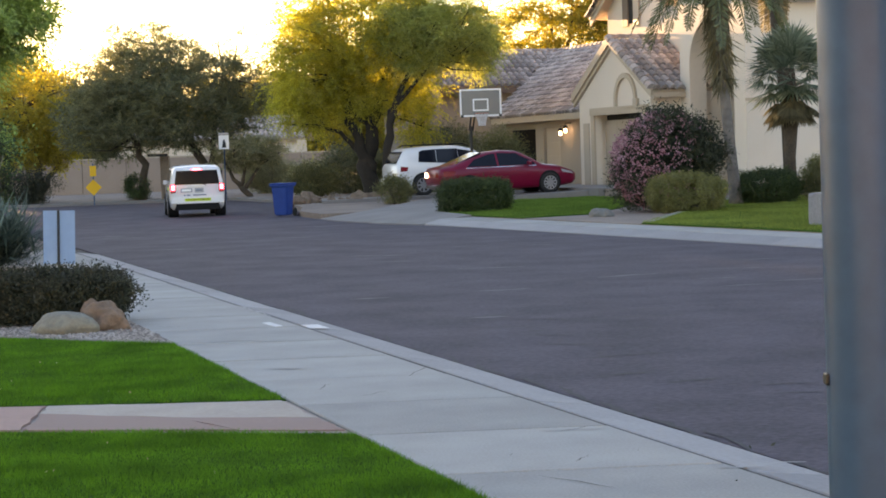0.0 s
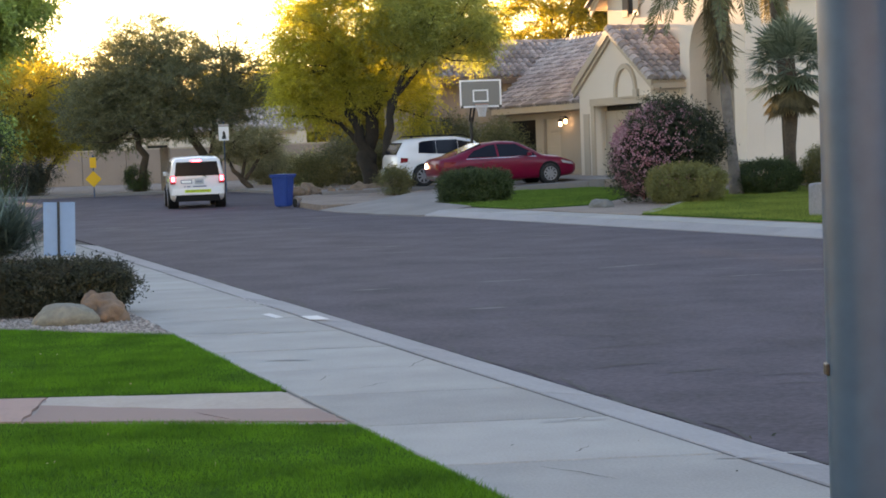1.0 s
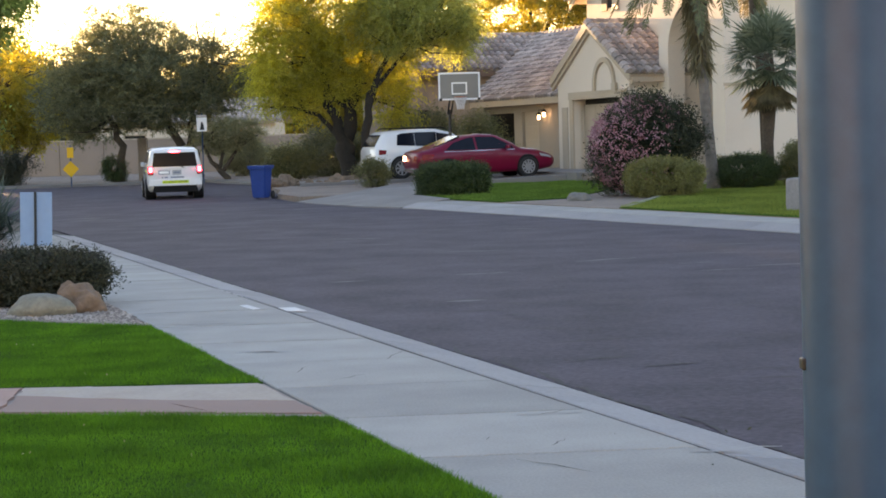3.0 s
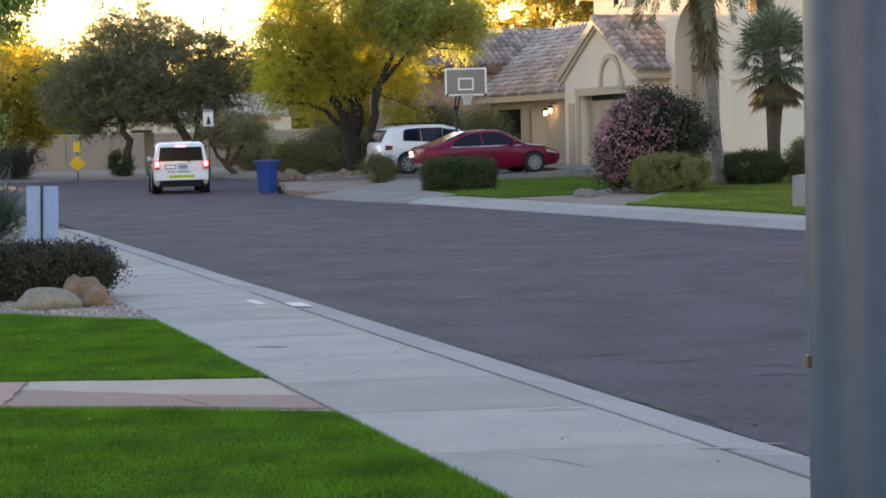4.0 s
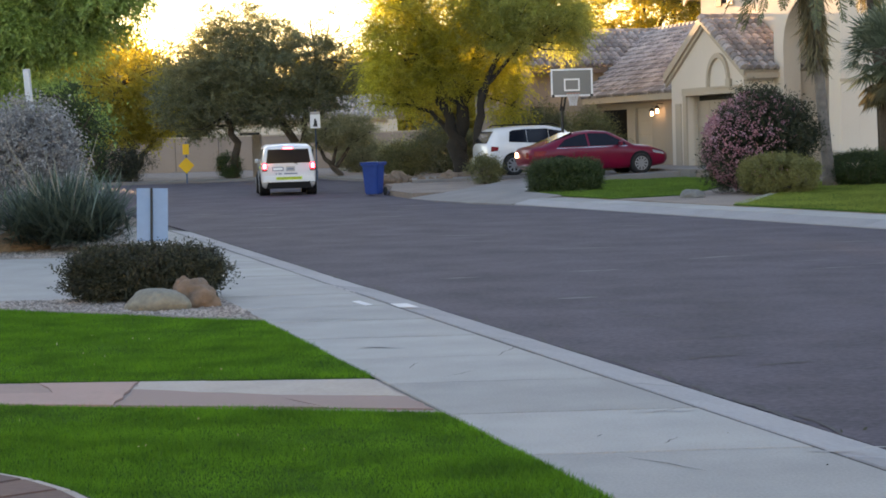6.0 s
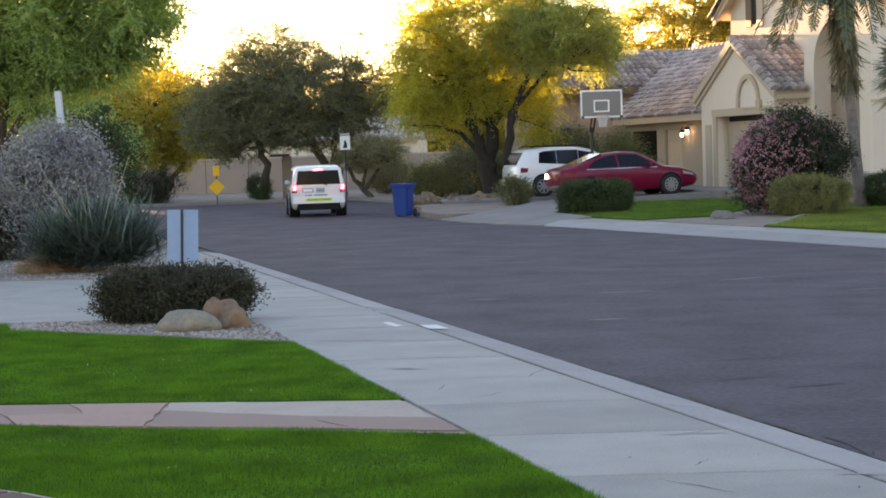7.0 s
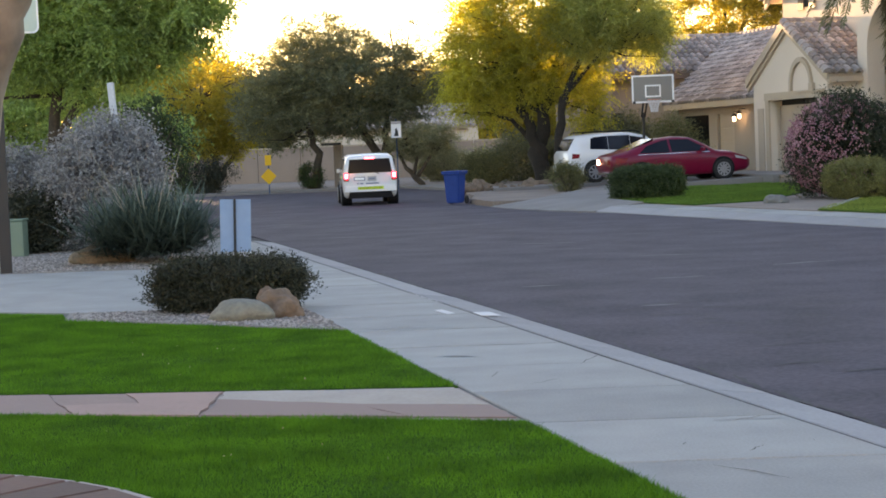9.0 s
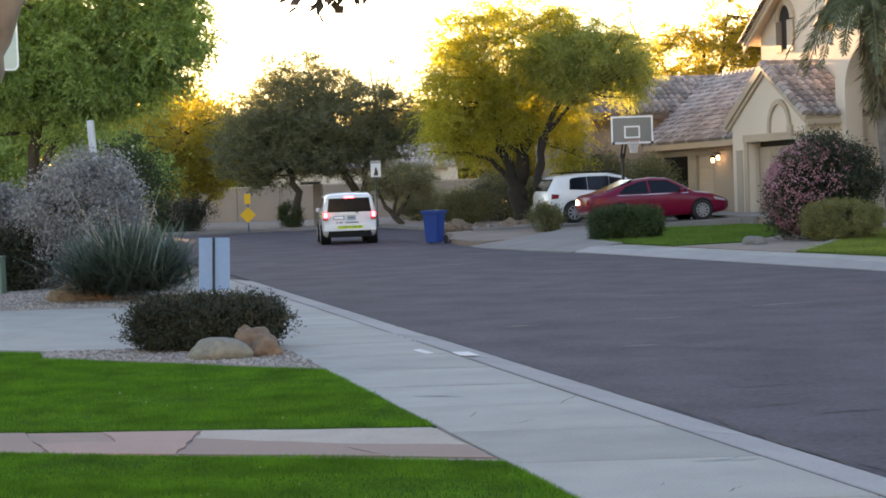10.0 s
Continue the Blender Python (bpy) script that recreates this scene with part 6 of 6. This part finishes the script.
def grass(name, pts, n, height, seed, z, label, box4=None, m=None, hole=None, material=GRASS):
    rng = np.random.default_rng(seed)
    xs, ys_ = [p[0] for p in pts], [p[1] for p in pts]
    b = box4 or (min(xs), max(xs), min(ys_), max(ys_))
    x, y = rng.uniform(b[0], b[1], n), rng.uniform(b[2], b[3], n)
    k = inside([tuple(p) for p in pts], x, y)
    if hole:
        k &= ~((x - hole[0]) ** 2 + (y - hole[1]) ** 2 < hole[2] ** 2)
    x, y = x[k], y[k]
    n = len(x)
    tuft = 0.75 + 0.35 * np.sin(x * 2.1 + np.sin(y * 1.3) * 2) * np.sin(y * 2.7) + 0.2 * rng.normal(size=n)
    h = height * np.clip(tuft, 0.4, 1.6)
    a = rng.uniform(0, math.tau, n)
    w = 0.0034 * height / 0.04
    o = np.stack([x, y, np.full(n, z - 0.004)], 1)
    s = np.stack([np.cos(a) * w, np.sin(a) * w, np.zeros(n)], 1)
    tip = o + np.stack([rng.normal(size=n) * h * 0.45, rng.normal(size=n) * h * 0.45, h], 1)
    v = np.stack([o - s, o + s, (o + tip) / 2 + s * 0.7, tip], 1)
    o_ = new(name, quads(name, v, material))
    if m is not None:
        o_.matrix_basis = m
    return tagged(o_, label, "grass", kind="stuff")


grass("grass_near", lawn_near, 420000, 0.034, 61, 0.0, "short dense green grass blades of the lawn", (-6.0, 3.2, 6.5, 12.6), hole=(cen.x, cen.y, 2.58))
grass("grass_middle", lawn_mid, 400000, 0.036, 62, 0.0, "short dense green grass blades beyond the path", (-9.5, -1, 12.3, 21))
grass("grass_far", LAWN_A, 90000, 0.06, 63, 0.10, "short green grass blades of the far lawn", m=STREET, material=GRASSDRY)
grass("grass_corner", LAWN_B, 200000, 0.06, 64, 0.10, "short green grass blades of the corner lawn", m=STREET, material=GRASSPALE)


def pebbles(name, pts, n, size, seed, z, label, material, box4=None):
    rng = np.random.default_rng(seed)
    xs, ys_ = [p[0] for p in pts], [p[1] for p in pts]
    b = box4 or (min(xs), max(xs), min(ys_), max(ys_))
    x, y = rng.uniform(b[0], b[1], n), rng.uniform(b[2], b[3], n)
    k = inside([tuple(p) for p in pts], x, y)
    x, y = x[k], y[k]
    n = len(x)
    base = np.array([(1, 0, 0), (0, 1, 0), (-1, 0, 0), (0, -1, 0), (0, 0, 1), (0, 0, -1)], float)
    s = size * rng.uniform(0.5, 1.5, (n, 1, 1)) * rng.uniform(0.6, 1.2, (n, 6, 1))
    v = base[None] * s * np.array((1, 1, 0.6))
    v[:, :, 0] += x[:, None]
    v[:, :, 1] += y[:, None]
    v[:, :, 2] += z
    f = np.array([(0, 1, 4), (1, 2, 4), (2, 3, 4), (3, 0, 4), (1, 0, 5), (2, 1, 5), (3, 2, 5), (0, 3, 5)])
    me = bpy.data.meshes.new(name)
    me.from_pydata(v.reshape(-1, 3).tolist(), [], (f[None] + np.arange(n)[:, None, None] * 6).reshape(-1, 3).tolist())
    me.materials.append(material)
    return tagged(new(name, me), label, "gravel", kind="stuff")


STONES = mat("gravel_stone", (0.42, 0.37, 0.34), (0.18, 0.155, 0.14), 0.9, grain=30, blot=9, bump=0.3, isl=0.9)
pebbles("gravel_stones", [on_edge(16.6), on_edge(20.6), (-5.25, 19.3), (-6.1, 19.35), (-5.9, 18.55), (-4.6, 17.85), (-3.28, 17.05)], 9000, 0.018, 71, 0.012, "small pale grey and brown gravel stones", STONES)
pebbles("gravel_stones", [on_edge(27.4), (-8.0, 34), (-13, 36), (-16, 31), (-9.6, 26.9)], 16000, 0.022, 72, 0.012, "pale gravel stones around the yucca", STONES)


# ---- wear on the road and pavement, fallen leaves ----
TAR = mat("tar_seam", (0.028, 0.025, 0.029), (0.02, 0.018, 0.021), 0.8, bump=0.2)
STAIN = mat("grey_stain", (0.34, 0.335, 0.325), (0.29, 0.285, 0.28), 0.9, grain=40, bump=0.1)
PALEWEAR = mat("pale_road_wear", (0.15, 0.14, 0.155), (0.11, 0.10, 0.115), 0.9, grain=50, bump=0.3)
rs = random.Random(17)


def ribbon(name, x, y, yaw, length, width, z, material, label, category):
    """A thin wandering ribbon on the ground."""
    bm = bmesh.new()
    n = max(4, int(length / 0.12))
    left, right = [], []
    for k in range(n + 1):
        a = yaw + rs.uniform(-0.35, 0.35)
        w = width * rs.uniform(0.3, 1.0) * math.sin(math.pi * (0.08 + 0.84 * k / n))
        left.append(bm.verts.new((x - math.sin(a) * w, y + math.cos(a) * w, z)))
        right.append(bm.verts.new((x + math.sin(a) * w, y - math.cos(a) * w, z)))
        x, y = x + math.cos(a) * length / n, y + math.sin(a) * length / n
    for k in range(n):
        bm.faces.new((right[k], right[k + 1], left[k + 1], left[k]))
    tagged(part(name, bm, material), label, category, kind="structure")


for k in range(46):
    s_, v_ = rs.uniform(9, 48), rs.uniform(5.6, 14.4)
    p = STREET @ Vector((v_, s_, 0))
    ribbon("road_crack", p.x, p.y, rs.choice((0.0, 0.3, 1.9, 2.6)) + rs.uniform(-0.3, 0.3), rs.uniform(0.4, 1.8), 0.010 + 0.0006 * s_, -0.0565, TAR, "fine dark crack in the worn asphalt", "crack")
for k in range(40):
    s_, v_ = rs.uniform(9, 50), rs.uniform(5.6, 14.4)
    p = STREET @ Vector((v_, s_, 0))
    ribbon("road_scuff", p.x, p.y, rs.uniform(-0.4, 0.4), rs.uniform(0.3, 1.2), rs.uniform(0.02, 0.10), -0.0555, PALEWEAR, "pale scuffed patch on the asphalt", "scuff")
for k in range(12):
    s_, v_ = rs.uniform(8, 26), rs.uniform(3.1, 4.3)
    p = STREET @ Vector((v_, s_, 0))
    ribbon("pavement_crack", p.x, p.y, rs.uniform(-0.3, 3.0), rs.uniform(0.2, 0.7), 0.006, 0.0055, TAR, "short hairline crack in the concrete", "crack")
for x, y, yaw, ln_ in ((-2.42, 20.5, -1.35, 1.5), (-2.9, 22.6, -1.3, 1.0)):
    ribbon("chalk_line", x, y, yaw, ln_, 0.03, 0.006, STAIN, "faint pale line on the concrete", "paint mark")
for k in range(12):
    s_, v_ = rs.uniform(8, 34), rs.uniform(3.1, 4.3)
    p = STREET @ Vector((v_, s_, 0))
    ribbon("pavement_stain", p.x, p.y, rs.uniform(-0.3, 0.3), rs.uniform(0.2, 0.6), rs.uniform(0.02, 0.06), 0.0052, STAIN, "faint grey stain on the concrete", "stain")
for k in range(34):
    p = STREET @ Vector((4.885 + rs.uniform(-0.008, 0.02), 7 + k * 0.85 + rs.uniform(-0.2, 0.2), 0))
    q = STREET @ Vector((4.885, 50, 0)) - STREET @ Vector((4.885, 0, 0))
    ribbon("crumbled_edge", p.x, p.y, math.atan2(q.y, q.x), rs.uniform(0.4, 1.1), rs.uniform(0.015, 0.045), -0.0535, TAR, "dark crumbled asphalt edge beside the kerb", "crack")
for k in range(24):
    p = STREET @ Vector((rs.uniform(5.4, 8.6), rs.uniform(9.5, 18), 0))
    ribbon("road_crack", p.x, p.y, rs.uniform(-0.5, 0.5), rs.uniform(0.4, 1.3), rs.uniform(0.02, 0.04), -0.0562, TAR, "dark ragged crack in the worn asphalt", "crack")
DEAD = leaf_mat("dead_leaf", (0.30, 0.24, 0.12), (0.62, 0.56, 0.38), 0.3)
pos = np.stack([rng.uniform(-5, 0.2, 26), rng.uniform(8.2, 16, 26), np.full(26, 0.04)], 1)
pos = pos[inside([tuple(p) for p in lawn_near], pos[:, 0], pos[:, 1]) | inside([tuple(p) for p in lawn_mid], pos[:, 0], pos[:, 1])]
tagged(new("fallen_leaves", leaves_mesh("fallen_leaves", pos, 0.026, 0.016, rng, DEAD, -0.2)), "few small pale fallen leaves on the lawn", "leaf litter", kind="stuff")
pos = np.stack([rng.uniform(0.3, 2.0, 5), rng.uniform(8.6, 10.5, 5), np.full(5, 0.01)], 1)
tagged(new("dark_leaves", leaves_mesh("dark_leaves", pos, 0.04, 0.025, rng, L_DARK, 0.0)), "few small dark fallen leaves on the pavement", "leaf litter", kind="stuff")
PALESLAB = mat("bright_concrete", (0.50, 0.48, 0.46), (0.40, 0.38, 0.37), 0.8, grain=12, blot=2, bump=0.2)
for x, y, ln_ in ((-4.38, 53.87, 0.6), (-3.96, 52.10, 0.8), (-3.74, 53.34, 0.7), (-3.37, 51.16, 0.6)):
    ribbon("concrete_patch", x, y, rs.uniform(-0.4, 0.2), ln_, 0.2, -0.054, PALESLAB, "broken pale concrete patch in the gutter", "patch")
# far belt of trees that hides the low sun, partly unseen
for k in range(13):
    rr = np.random.default_rng(100 + k)
    x = -80 + k * 9.5
    # extra height on the left, out of view, is added to block sun leaks
    hgt = 6.0 + rr.random() * 1.2 + (5.0 if x < -41 else 2.6 if x < -30 else 0)
    tree("far_tree", (x, 118 + rr.random() * 8, 0), [(0, 0, hgt * 0.5, 6, 3, hgt * 0.48, 1), (3, 0, hgt * 0.75, 3, 2, hgt * 0.25, 1)], [[(0, 0, -0.1, 0.3), (0, 0, 3, 0.2), (0, 0, 6, 0.05)]], 200 + k, L_GOLD if k % 2 else L_OLIVE, "distant hazy tree in a belt placed to block the sun", 420, 60, 0.8, (0.4, 0.2), twigs=5, group="far tree belt")

# unseen house added along the far side, outside the view, to shade the entry's side wall
nh = thing("unseen_shade_house", STREET, "unseen beige stucco house with low tiled roof added to block sky", "house")
part("wall", boxm(24.5, 38, 12, 31.5, -0.1, 4.2), STUCCO, nh)
part("roof", extrude_x([(11.4, 4.204), (32.1, 4.204), (21.75, 8.4)], 23.9, 38.6), TILE, nh)

# plain unseen houses and trees added to close the place and block sky reflections
for nm, x0, x1, y0, y1, h in (("house_behind", -22, 3.5, -16, -8, 3.6), ("house_beyond", 22, 40, -18, -8, 4.0)):
    hb = thing(nm, pose(0, 0, 0), "unseen beige stucco house with low tiled roof added to block sky", "house")
    part("wall", boxm(x0, x1, y0, y1, -0.1, h), STUCCO, hb)
    bm = bmesh.new()
    xm, ym = (x1 - x0) / 2, (y0 + y1) / 2
    a = [bm.verts.new(p) for p in ((x0 - 0.5, y0 - 0.5, h + 0.004), (x1 + 0.5, y0 - 0.5, h + 0.004), (x1 + 0.5, y1 + 0.5, h + 0.004), (x0 - 0.5, y1 + 0.5, h + 0.004), (x0 + 4, ym, h + 2.2), (x1 - 4, ym, h + 2.2))]
    for f_ in ((0, 1, 5, 4), (1, 2, 5), (2, 3, 4, 5), (3, 0, 4), (3, 2, 1, 0)):
        bm.faces.new([a[i] for i in f_])
    part("roof", bm, TILE, hb)
# added trees, all out of view, that block more of the sky
for k, (x, y) in enumerate(((12, -20), (2, -26), (-30, -10), (34, 4), (46, 20), (18, -30))):
    tree("unseen_tree", (x, y, -0.05), [(0, 0, 4.6, 3.2, 3.2, 2.4, 1)], [[(0, 0, -0.1, 0.2), (0, 0, 2, 0.16), (0.2, 0, 4.5, 0.05)]], 300 + k, L_OLIVE, "unseen rounded olive-green tree added to close the place", 160, 60, 0.6, (0.35, 0.16), twigs=5, group="yard trees")
